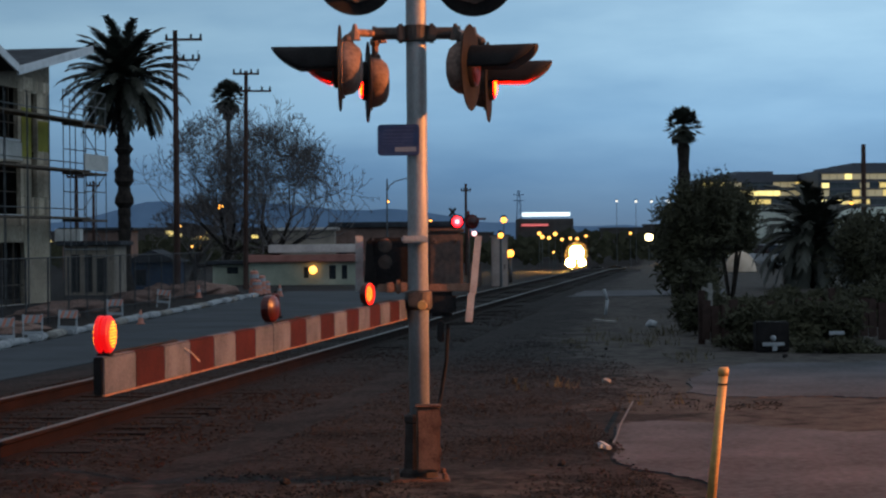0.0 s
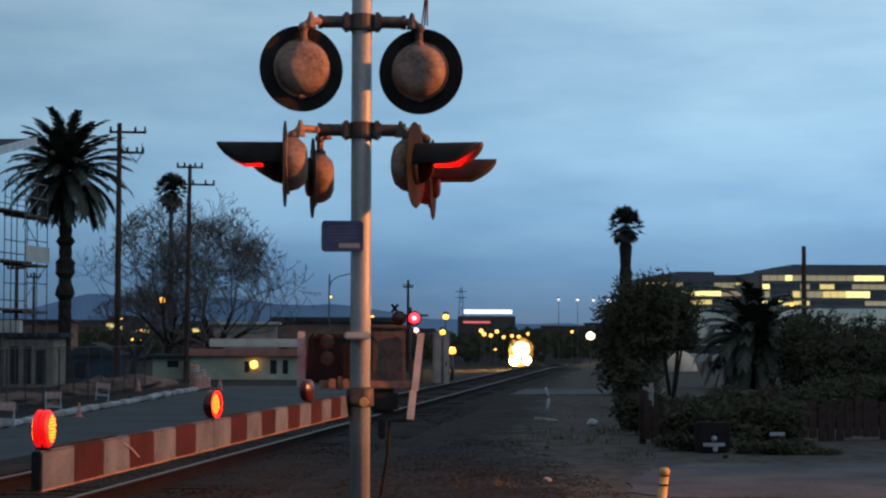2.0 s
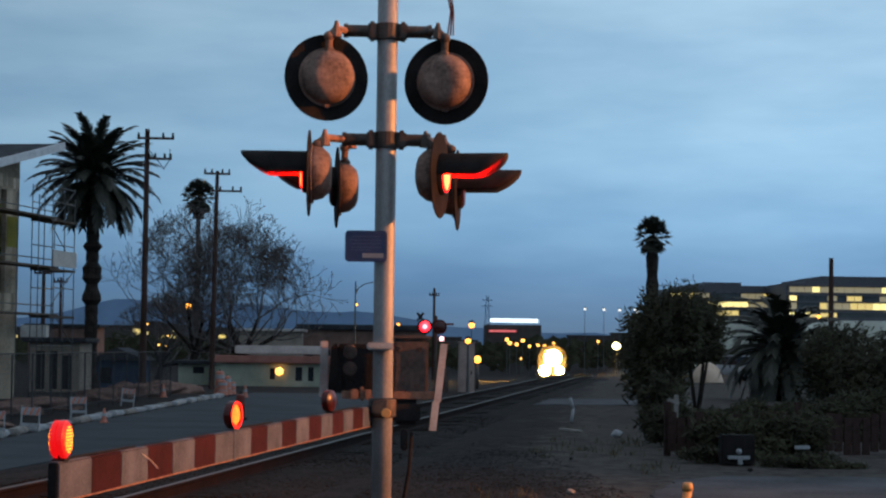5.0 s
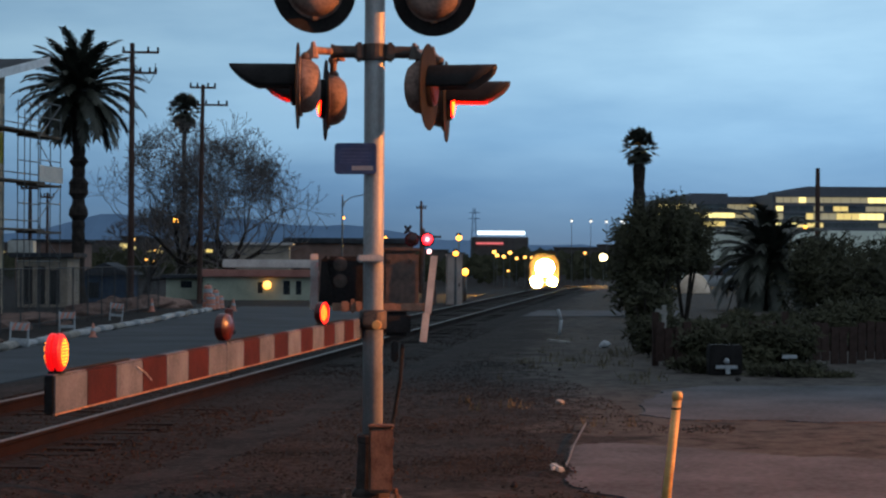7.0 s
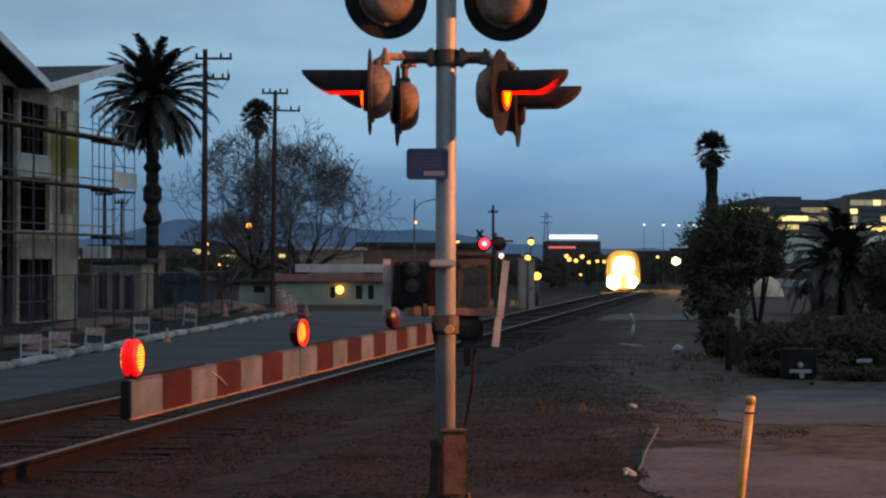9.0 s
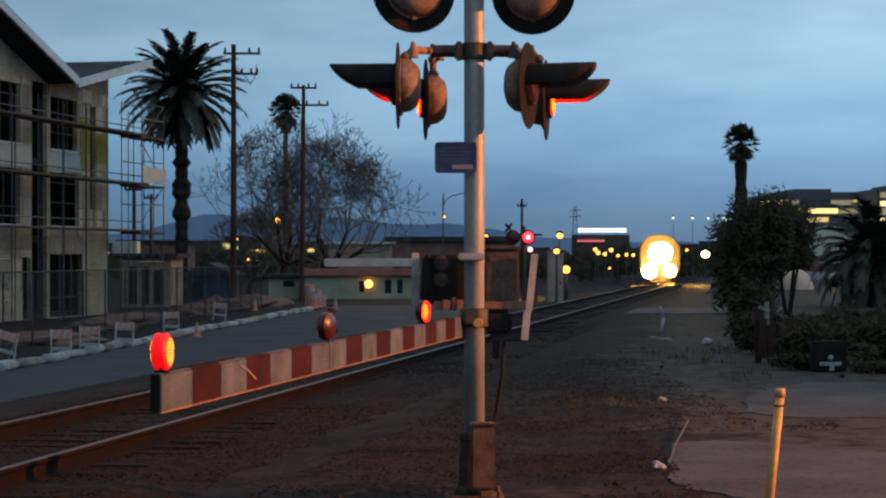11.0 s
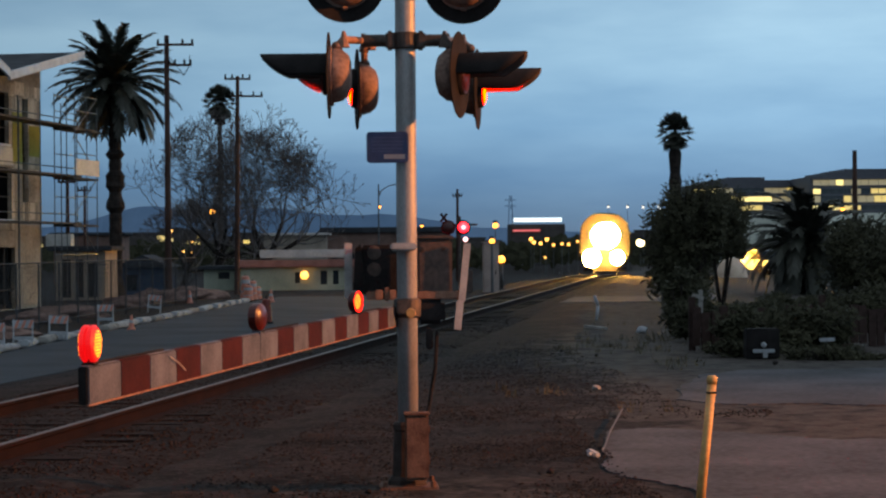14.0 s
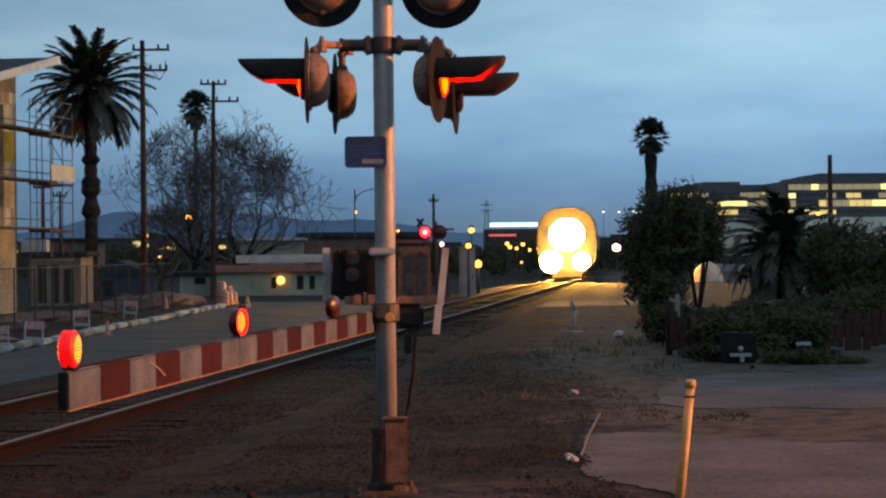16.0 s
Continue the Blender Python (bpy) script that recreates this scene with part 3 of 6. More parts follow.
def make_mast():
    mast = thing("crossing_signal", "galvanised railway crossing signal mast with flashing red lamps", "railway signal", at=pose(MX, MY, 0))
    part("pole", lathe(B(), ((0.071, 0.0), (0.073, 2.0), (0.073, 5.2), (0.06, 5.22)), Matrix(), 32), GALV, mast, "grey galvanised steel pole", True)
    bm = B()
    lathe(bm, ((0.15, -0.01), (0.145, 0.03), (0.115, 0.06), (0.1, 0.38), (0.108, 0.39), (0.108, 0.43), (0.09, 0.445)), Matrix.Translation((-0.01, 0, 0)) @ Matrix.Rotation(radians(22.5), 4, "Z"), 8)
    part("base_casting", bm, BASE_METAL, mast, "dark cast base sleeve")
    bm = B()
    box(bm, 0.055, -0.2, 0.05, 0.165, 0.12, 0.46, bevel=0.012)
    box(bm, 0.055, -0.265, 0.07, 0.145, 0.012, 0.41, bevel=0.004)
    box(bm, 0.055, -0.2, 0.508, 0.185, 0.15, 0.018, bevel=0.006)
    for z in (0.16, 0.38):
        box(bm, 0.139, -0.24, z, 0.016, 0.03, 0.06, bevel=0.004)
    part("junction_box", bm, BOX_RUST, mast, "rust-stained brown junction box")
    bm = B()
    box(bm, 0.01, -0.06, -0.09, 0.52, 0.5, 0.06, bevel=0.015)
    box(bm, 0, -0.04, -0.035, 0.42, 0.42, 0.035, bevel=0.012)
    for sx in (-1, 1):
        for sy in (-1, 1):
            tube(bm, (0.17 * sx, 0.17 * sy - 0.04, -0.01), (0.17 * sx, 0.17 * sy - 0.04, 0.04), 0.024, 0.02, 6)
    part("base_plate", bm, BOX_RUST, mast, "bolted base flange")
    for z in (3.17, 3.95):
        bm = B()
        lathe(bm, ((0.08, z - 0.06), (0.1, z - 0.055), (0.1, z + 0.055), (0.08, z + 0.06)), Matrix(), 20)
        for k in (-1, 1):
            box(bm, 0.11 * k, -0.02, z - 0.065, 0.06, 0.14, 0.13, bevel=0.015)
            tube(bm, (0.12 * k, -0.03, z), (0.3 * k, -0.03, z), 0.044, 0.044, 14)
            tube(bm, (0.285 * k, -0.03, z), (0.315 * k, -0.03, z), 0.052, 0.052, 14)
        part("crossarm", bm, ALU, mast, "dark pipe crossarm with cast clamp")
    low, high = 2.9, 3.66
    flasher_head(mast, -0.246, 14.3, low, 178, False, 3.15, (1, 0, -0.3, -0.03))
    flasher_head(mast, -0.055, 15.3, low - 0.02, 184, True, 3.23, (1, 0, -0.3, -0.03))
    flasher_head(mast, 0.679, 14.3, low, -15, False, 3.15, (-1, 0, 0.3, -0.03))
    flasher_head(mast, 0.86, 15.3, low - 0.025, -8, True, 3.23, (-1, 0, 0.3, -0.03))
    flasher_head(mast, -0.132, 14.35, 3.579, 106, None, 3.915, (1, 0, -0.3, -0.03))
    flasher_head(mast, 0.714, 14.35, 3.567, 74, None, 3.915, (-1, 0, 0.3, -0.03))
    bm = B()
    for k in range(3):
        bent(bm, [(0.43 + 0.02 * k, -0.03, 3.93), (0.45 + 0.01 * k, -0.05, 4.1), (0.39 + 0.02 * k, -0.02, 4.4), (0.05, 0, 4.7)], 0.006, 6)
    part("cable", bm, RED_RIM, mast, "thin red drop cables")
    # blue notice plate
    bm = B()
    outline = [(cx + 0.028 * math.cos(radians(a)), cz + 0.028 * math.sin(radians(a))) for cx, cz, a0 in ((0.121, 0.194, 0), (-0.121, 0.194, 90), (-0.121, 0.028, 180), (0.121, 0.028, 270)) for a in range(a0, a0 + 91, 18)]
    slab(bm, outline, -0.003, 0.003)
    bmesh.ops.transform(bm, matrix=Matrix.Rotation(radians(90), 4, "X"), verts=bm.verts)
    plate = part("sign_plate", bm, SIGN_BLUE, mast, "small faded blue notice plate with pale border")
    plate.matrix_basis = pose(0.166 - MX, -0.09, 2.294, 0, 0, -4)
    bm = B()
    for z in (0.012, 0.206):
        box(bm, 0, -0.005, z, 0.22, 0.003, 0.004)
    for x in (-0.139, 0.139):
        box(bm, x, -0.005, 0.036, 0.004, 0.003, 0.15)
    for z, w, x in ((0.178, 0.2, 0), (0.15, 0.23, 0), (0.125, 0.21, 0), (0.1, 0.22, 0), (0.08, 0.15, -0.04)):
        box(bm, x, -0.005, z, w, 0.003, 0.007)
    part("sign_lettering", bm, SURF_LETTER, plate, "worn pale lettering lines")
    bm = B()
    box(bm, 0.05, -0.005, 0.028, 0.15, 0.003, 0.032)
    part("sign_panel", bm, SIGN_WHITE, plate, "pale blank strip")
    bm = B()
    box(bm, 0.02, 0.006, 0.07, 0.22, 0.012, 0.03)
    part("sign_bracket", bm, ALU, plate, "flat steel strap")
    return mast


SURF_LETTER = surface("worn_blue_lettering", (0.045, 0.065, 0.15), (0.07, 0.095, 0.19), 9.0, 0.6, 0, 0.0, 60.0)


def make_gate():
    """The gate machine on the mast, with its arm lowered across the street."""
    gate = thing("crossing_gate", "lowered red and white railway crossing gate", "crossing gate", at=pose(0, 0, 0))
    turn = pose(0, 0, 0, 0, 0, -9.57)
    base = Matrix.Translation((-0.993, 7.41, 1.126)) @ turn
    arm = part("gate_arm", box(B(), -0.02, 3.66, 0.004, 0.036, 7.3, 0.138, bevel=0.004), BLACK, gate, "long hollow gate arm")
    arm.matrix_basis = base
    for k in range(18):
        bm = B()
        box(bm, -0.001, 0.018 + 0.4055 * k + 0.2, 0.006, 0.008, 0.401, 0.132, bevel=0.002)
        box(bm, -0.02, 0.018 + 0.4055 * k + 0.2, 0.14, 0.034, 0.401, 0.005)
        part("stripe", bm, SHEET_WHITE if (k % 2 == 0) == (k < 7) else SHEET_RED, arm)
    bm = B()
    box(bm, -0.019, 2.86, -0.006, 0.05, 0.05, 0.158, bevel=0.004)
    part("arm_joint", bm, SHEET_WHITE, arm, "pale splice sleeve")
    bm = B()
    # orange-brown strip paints the lamp light caught along the lower edge
    box(bm, 0.0, 3.66, -0.001, 0.008, 7.3, 0.006)
    part("arm_trim", bm, RUST_LAMPLIT, arm, "thin lower edge coloured as lamplit orange")
    # fine dangling wire on the arm's face
    bm = B()
    bent(bm, [(0.012, 1.1, 0.12), (0.02, 1.2, 0.09), (0.016, 1.33, 0.05)], 0.003, 5)
    part("loose_tie", bm, WHITE_BOARD, arm, "loose pale cable tie")
    for name, y, flash, first in (("tip_lamp", 0.1, False, True), ("middle_lamp", 2.9, True, False), ("end_lamp", 5.7, True, True)):
        bm = B()
        box(bm, -0.02, y, 0.142, 0.05, 0.06, 0.012, bevel=0.004)
        lathe(bm, ((0.02, 0.15), (0.016, 0.17)), Matrix.Translation((-0.02, y, 0)), 10)
        lamp = part(name, bm, BLACK, arm, "red gate arm lamp")
        at = Matrix.Translation((-0.02, y, 0.222)) @ pose(0, 0, 0, 0, 0, 2)
        if flash:
            lamp_unit(lamp, pose(-0.02, y, 0.222, 0, 0, -12 if y < 4 else -15), first, 0.068, 0.03, ARM_LENS)
        else:
            face = Matrix.Rotation(radians(90), 4, "Y")
            lens = part("lens", lathe(B(), ((0.062, -0.026), (0.069, -0.02), (0.069, -0.006), (0.06, -0.004), (0.06, 0.004), (0.069, 0.006), (0.069, 0.02), (0.062, 0.026)), face, 24), glow("glowing_red_plastic", (1.0, 0.004, 0.006), 0.8, (0.1, 0.005, 0.004)), lamp, "glowing red lens rim")
            lens.matrix_basis = at
            for s in (1, -1):
                part("lit_side", lathe(B(), ((0.056, 0.026), (0.05, 0.029), (0.01, 0.031)), Matrix.Rotation(radians(90 * s), 4, "Y"), 20), ARM_LENS, lens, "glowing red lamp face", True)
                led_face(lens, 0.054, 0.031, s)
        bm = B()
        bent(bm, [(-0.02, y + 0.05, 0.15), (-0.02, y + 0.3, 0.151), (-0.02, min(y + 1.0, 7.2), 0.15)], 0.005, 5)
        part("lamp_cable", bm, BLACK, arm)
    # machine housing behind the mast
    d = 15.1
    bm = B()
    box(bm, 0.508, d + 0.05, 1.35, 0.26, 0.42, 0.4, bevel=0.02)
    box(bm, 0.508, d + 0.05, 1.75, 0.294, 0.46, 0.026, bevel=0.01)
    mech = part("gate_machine", bm, GREY_BOX, gate, "grey-brown gate machine housing")
    for x in (0.424, 0.579):
        bm = B()
        tube(bm, (x, d - 0.155, 1.68), (x, d - 0.19, 1.68), 0.018, 0.014, 8)
        part("bolt", bm, ALU, mech)
    bm = B()
    box(bm, 0.134, d + 0.5, 1.339, 0.338, 0.3, 0.373, bevel=0.02)
    dark = part("counterweight_plate", bm, SOOT, gate, "black counterweight block")
    for z in (1.652, 1.526):
        bm = B()
        lathe(bm, ((0.055, 0.0), (0.052, 0.006), (0.02, 0.008)), Matrix.Translation((0.067, d + 0.352, z)) @ Matrix.Rotation(radians(90), 4, "X"), 16)
        part("weight_bolt", bm, GREY_BOX, dark, "round bolt cap")
    bm = B()
    slab_pts = [(-0.094, 1.346), (0.009, 1.346), (-0.034, 1.72), (-0.076, 1.686)]
    v = [bm.verts.new((x, 15.35, z)) for x, z in slab_pts]
    f = bm.faces.new(v)
    ret = bmesh.ops.extrude_face_region(bm, geom=[f])
    bmesh.ops.translate(bm, verts=[q for q in ret["geom"] if isinstance(q, bmesh.types.BMVert)], vec=(0, 0.12, 0))
    bmesh.ops.recalc_face_normals(bm, faces=bm.faces)
    part("conversion_bracket", bm, BLACK, gate, "tapered black side bracket")
    part("rear_board", box(B(), -0.131, 15.75, 1.301, 0.061, 0.04, 0.429, bevel=0.006), WHITE_BOARD, gate, "pale upright rear board")
    bm = B()
    top, foot = Vector((0.749, 14.9, 1.719)), Vector((0.683, 14.9, 1.09))
    mid = top.lerp(foot, 0.67)
    tube(bm, top, foot, 0.012, 0.012, 6)
    m = Matrix.Translation((top + mid) / 2) @ (foot - top).to_track_quat("-Z", "Y").to_matrix().to_4x4()
    bmesh.ops.create_cube(bm, size=1, matrix=m @ Matrix.Diagonal((0.03, 0.05, (mid - top).length, 1)))
    m2 = Matrix.Translation((mid + foot) / 2 + Vector((-0.012, -0.01, 0))) @ (foot - top).to_track_quat("-Z", "Y").to_matrix().to_4x4()
    bmesh.ops.create_cube(bm, size=1, matrix=m2 @ Matrix.Diagonal((0.08, 0.05, (foot - mid).length, 1)))
    part("side_arm", bm, WHITE_BOARD, gate, "upright pale side arm board")
    bm = B()
    box(bm, 0.349, 14.95, 1.312, 0.685, 0.06, 0.058, bevel=0.008)
    box(bm, 0.157, 14.9, 1.301, 0.03, 0.1, 0.1, bevel=0.006)
    part("cross_shaft", bm, RUST_LAMPLIT, gate, "rusty horizontal shaft bar")
    for x, w in ((0.099, 0.058), (0.199, 0.05), (0.286, 0.041)):
        part("shaft_clamp", box(B(), x, 14.88, 1.309, w, 0.08, 0.074, bevel=0.006), RUST_LAMPLIT, gate, "rusty shaft clamp")
    bm = B()
    box(bm, 0.275, 14.52, 1.67, 0.186, 0.2, 0.053, bevel=0.012)
    part("mast_flange", bm, WHITE_BOARD, gate, "pale mounting flange")
    bm = B()
    lathe(bm, ((0.08, -0.07), (0.098, -0.06), (0.098, 0.06), (0.08, 0.07)), Matrix.Translation((MX, MY, 1.26)), 20)
    box(bm, MX - 0.03, MY - 0.11, 1.216, 0.1, 0.06, 0.1, bevel=0.012)
    box(bm, 0.241, 14.7, 1.131, 0.08, 0.16, 0.16, bevel=0.01)
    part("arm_clamp", bm, ALU, gate, "dark pivot clamp on the mast")
    part("pivot_cap", lathe(B(), ((0.035, 0.0), (0.03, 0.02)), Matrix.Translation((0.322, 14.42, 1.227)) @ Matrix.Rotation(radians(90), 4, "X"), 14), YELLOW, gate, "small yellow pivot cap")
    bm = B()
    box(bm, 0.479, 15.05, 1.127, 0.208, 0.26, 0.183, bevel=0.03)
    box(bm, 0.467, 15.0, 0.944, 0.05, 0.2, 0.15, bevel=0.01)
    part("lower_weight", bm, SOOT, gate, "black lower weight block")
    bm = B()
    bent(bm, [(0.522, 14.9, 1.073), (0.505, 14.85, 0.825), (0.456, 14.8, 0.543), (0.392, 14.65, 0.3)], 0.014, 6)
    part("cable_conduit", bm, BLACK, gate, "black cable loop")


make_mast()
make_gate()


# ---- the train ----
def make_train():
    train = thing("locomotive", "dark locomotive with blazing headlights on the track", "train")
    bm = B()
    box(bm, 0, 7.2, 0.95, 2.4, 13.6, 2.2, bevel=0.7)
    box(bm, 0, 6.5, 3.0, 2.0, 8.0, 0.6, bevel=0.28)
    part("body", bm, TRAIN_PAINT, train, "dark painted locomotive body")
    # front plate shaped wide and round so lamp light on it forms a halo
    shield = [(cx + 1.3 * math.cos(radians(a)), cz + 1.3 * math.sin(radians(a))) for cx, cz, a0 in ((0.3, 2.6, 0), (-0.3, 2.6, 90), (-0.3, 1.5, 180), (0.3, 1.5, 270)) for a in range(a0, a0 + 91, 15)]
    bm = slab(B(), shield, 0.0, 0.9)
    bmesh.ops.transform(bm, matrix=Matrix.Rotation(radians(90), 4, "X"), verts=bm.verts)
    part("cab_halo_plate", bm, TRAIN_PAINT, train, "rounded front plate added to catch the lamp halo")
    bm = B()
    slab(bm, [(-1.4, 0.0), (1.4, 0.0), (0.8, -0.95), (-0.8, -0.95)], 0.12, 0.4)
    part("pilot", bm, BLACK, train, "black pilot plate")
    for x in (-1.02, 1.02):
        bm = B()
        box(bm, x, -0.91, 2.2, 0.42, 0.03, 0.7, bevel=0.01)
        part("windscreen", bm, GLASS_DARK, train, "dark windscreen pane")
    face = Matrix.Rotation(radians(90), 4, "X")
    # lens radii follow the glare, wider than real lamps
    for name, x, z, r in (("headlight", -0.06, 2.42, 0.86), ("headlight", 0.12, 2.44, 0.86), ("ditch_light", -0.84, 0.98, 0.6), ("ditch_light", 0.8, 1.0, 0.48)):
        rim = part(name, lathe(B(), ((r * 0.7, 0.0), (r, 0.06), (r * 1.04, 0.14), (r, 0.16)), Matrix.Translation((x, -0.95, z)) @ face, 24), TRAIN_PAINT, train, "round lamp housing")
        bm = B()
        bmesh.ops.create_icosphere(bm, subdivisions=3, radius=r, matrix=Matrix.Translation((x, -1.28, z)) @ Matrix.Diagonal((1, 0.42, 1, 1)))
        part("lamp_lens", bm, HEADLIGHT, rim, "blazing warm lamp lens widened to its glare", True)
    for y in (1.5, 3.6, 9.5, 11.6):
        for x in (-0.72, 0.72):
            part("wheel", lathe(B(), ((0.5, -0.06), (0.52, 0.0), (0.5, 0.06)), Matrix.Translation((x, y, 0.5)) @ Matrix.Rotation(radians(90), 4, "Y"), 20), BLACK, train, "steel wheel")
    for y in (2.5, 10.5):
        part("bogie_frame", box(B(), 0, y, 0.35, 1.9, 3.2, 0.5, bevel=0.05), BLACK, train, "black bogie frame")
    return train


train = make_train()


# ---- plants ----
def pydata(name, verts, faces, material, parent, label=""):
    data = bpy.data.meshes.new(name)
    data.from_pydata(verts, [], faces)
    data.materials.append(material)
    ob = new(name, data)
    ob.parent = parent
    if label:
        tagged(ob, label)
    return ob


def strip(verts, faces, a, b, side, w0, w1):
    n = len(verts)
    verts += [tuple(a - side * w0), tuple(a + side * w0), tuple(b + side * w1), tuple(b - side * w1)]
    faces.append((n, n + 1, n + 2, n + 3))


def feather_crown(rng, centre, radius, count, droop, leaf=0.5, low=-38):
    """Arching pinnate fronds that radiate from a point."""
    verts, faces = [], []
    for k in range(count):
        az = k * 2.39996 + rng.uniform(-0.2, 0.2)
        el = radians(low + (86 - low) * (k + 0.5) / count)
        length = radius * rng.uniform(0.85, 1.1)
        out = Vector((math.cos(az), math.sin(az), 0))
        p, step = Vector(centre), length / 9
        for j in range(9):
            d = out * math.cos(el) + Vector((0, 0, 1)) * math.sin(el)
            q = p + d * step
            side = d.cross(Vector((0, 0, 1))).normalized()
            strip(verts, faces, p, q, side, 0.035, 0.03)
            if j > 0:
                reach = leaf * radius * 0.36 * math.sin(math.pi * (0.12 + 0.83 * j / 9)) ** 0.7
                for s in (-1, 1):
                    for f in (0.0, 0.33, 0.66):
                        root = p.lerp(q, f)
                        tip = root + (side * s * 0.62 + d * 0.9 - Vector((0, 0, 0.1 + 0.3 * rng.random()))) * reach
                        strip(verts, faces, root, tip, d, 0.1 * radius / 3.2, 0.045)
            p, el = q, el - droop * (0.45 + 0.13 * j) * (1.0 if el > -1.2 else 0.15)
    return verts, faces


def date_palm(x, y, height, radius, rng, label, base=None, count=84, droop=0.125, knobs=True):
    z0 = ground_z(x, y) - 0.05 if base is None else base
    palm = thing("date_palm", label, "palm tree", at=pose(x, y, z0))
    prof, n = [], 40
    for k in range(n + 1):
        h = height * k / n
        r = 0.36 + 0.25 * max(0, 1 - h / 1.2) + (0.02 if k % 2 else -0.02)
        if knobs and k / n > 0.38:
            r += 0.17 if any(a < k / n < b for a, b in ((0.41, 0.46), (0.5, 0.6), (0.66, 0.7))) else 0.0
        if knobs and k / n > 0.86:
            r += 0.5 * (k / n - 0.86) / 0.14
        prof.append((r, h))
    trunk = part("trunk", lathe(B(), prof, Matrix(), 14), BARK, palm, "ringed dark palm trunk")
    v, f = feather_crown(rng, (0, 0, height), radius, count, droop)
    pydata("crown", v, f, FROND, palm, "dense drooping feather fronds")
    return palm


def fan_palm(x, y, z0, height, radius, rng, label, skirt):
    palm = thing("fan_palm", label, "palm tree", at=pose(x, y, z0))
    part("trunk", lathe(B(), ((0.34, 0), (0.24, height * 0.4), (0.18, height)), Matrix(), 10), BARK, palm, "slender palm trunk")
    if skirt:
        w = radius * 0.3
        prof = [(w * (0.95 + 0.12 * math.sin(k * 2.1)) * (0.75 if k == 8 else 1.0), height - radius * 0.6 - skirt * (8 - k) / 8) for k in range(9)]
        part("dead_skirt", lathe(B(), prof, Matrix(), 12), BARK, palm, "hanging skirt of dead fronds")
    verts, faces = [], []
    for k in range(56):
        az = k * 2.39996
        el = radians(-62 + 150 * (k / 55) ** 0.9)
        d = Vector((math.cos(az) * math.cos(el), math.sin(az) * math.cos(el), math.sin(el)))
        c = Vector((0, 0, height)) + d * radius * (rng.uniform(0.1, 0.35) if k % 4 == 0 else rng.uniform(0.5, 0.66))
        side = d.cross(Vector((0, 0, 1))).normalized()
        strip(verts, faces, Vector((0, 0, height)), c, side, 0.03, 0.025)
        for j in range(13):
            a = radians(-78 + 156 * j / 12)
            tip = c + (d * math.cos(a) + side * math.sin(a) - Vector((0, 0, 0.25 * abs(math.sin(a)) + 0.1))) * radius * 0.45 * rng.uniform(0.8, 1.05)
            w = (tip - c).cross(d.cross(side)).normalized()
            strip(verts, faces, c, tip, w, 0.075 * radius, 0.02 * radius)
    pydata("crown", verts, faces, FROND, palm, "round head of fan leaves")
    return palm


def limb(verts, faces, a, b, ra, rb, n=5):
    d = (b - a)
    if d.length < 1e-5:
        return
    q = d.to_track_quat("Z", "Y").to_matrix()
    k0 = len(verts)
    for p, r in ((a, ra), (b, rb)):
        for k in range(n):
            verts.append(tuple(p + q @ Vector((r * math.cos(k * math.tau / n), r * math.sin(k * math.tau / n), 0))))
    for k in range(n):
        faces.append((k0 + k, k0 + (k + 1) % n, k0 + n + (k + 1) % n, k0 + n + k))


def bare_tree(x, y, height, spread, rng, label, depth=7, reach=4.0):
    z0 = ground_z(x, y) - 0.05
    tree = thing("bare_tree", label, "tree", at=pose(x, y, z0))
    tv, tf, bv, bf = [], [], [], []

    def grow(p, d, length, r, level):
        for _ in range(3):
            lift = 0.0 if level < 3 else 0.01
            d2 = (d + Vector((rng.gauss(0, 0.12), rng.gauss(0, 0.12), rng.gauss(lift, 0.07)))).normalized()
            q = p + d2 * length / 3
            into = (tv, tf) if level < 2 else (bv, bf)
            limb(*into, p, q, r, max(r * 0.88, 0.019), 6 if level < 3 else 3)
            p, d, r = q, d2, max(r * 0.88, 0.019)
            if level > 1 and ((p.x * p.x + p.y * p.y) / reach ** 2 + ((p.z - height * 0.52) / (height * 0.4)) ** 2) > rng.uniform(0.8, 1.1):
                if level > 5:
                    return
                d = (d + (Vector((0, 0, height * 0.52)) - p).normalized() * rng.uniform(0.08, 0.26)).normalized()
        if level >= depth:
            return
        count = 8 if level == 0 else (3 if rng.random() < 0.7 else 2)
        first = rng.uniform(0, math.tau)
        for k in range(count):
            turn = rng.uniform(0.3, 1.5) if level == 0 else rng.uniform(0.25, 0.75)
            axis = d.orthogonal().normalized()
            axis.rotate(Matrix.Rotation(first + k * math.tau / count + rng.uniform(-0.4, 0.4), 3, d))
            nd = d.copy()
            nd.rotate(Matrix.Rotation(turn, 3, axis))
            nd = Vector((nd.x * spread, nd.y * spread, nd.z)).normalized()
            grow(p, nd, height * 0.19 * rng.uniform(0.85, 1.1) if level == 0 else length * rng.uniform(0.72, 0.86), r * (0.72 if level == 0 else rng.uniform(0.62, 0.76)), level + 1)

    grow(Vector((0, 0, 0)), Vector((0, 0, 1)), height * 0.15, 0.34, 0)
    pydata("trunk", tv, tf, BARK, tree, "forking dark trunk")
    pydata("twig_web", bv, bf, TWIG, tree, "fine web of bare twigs")
    return tree


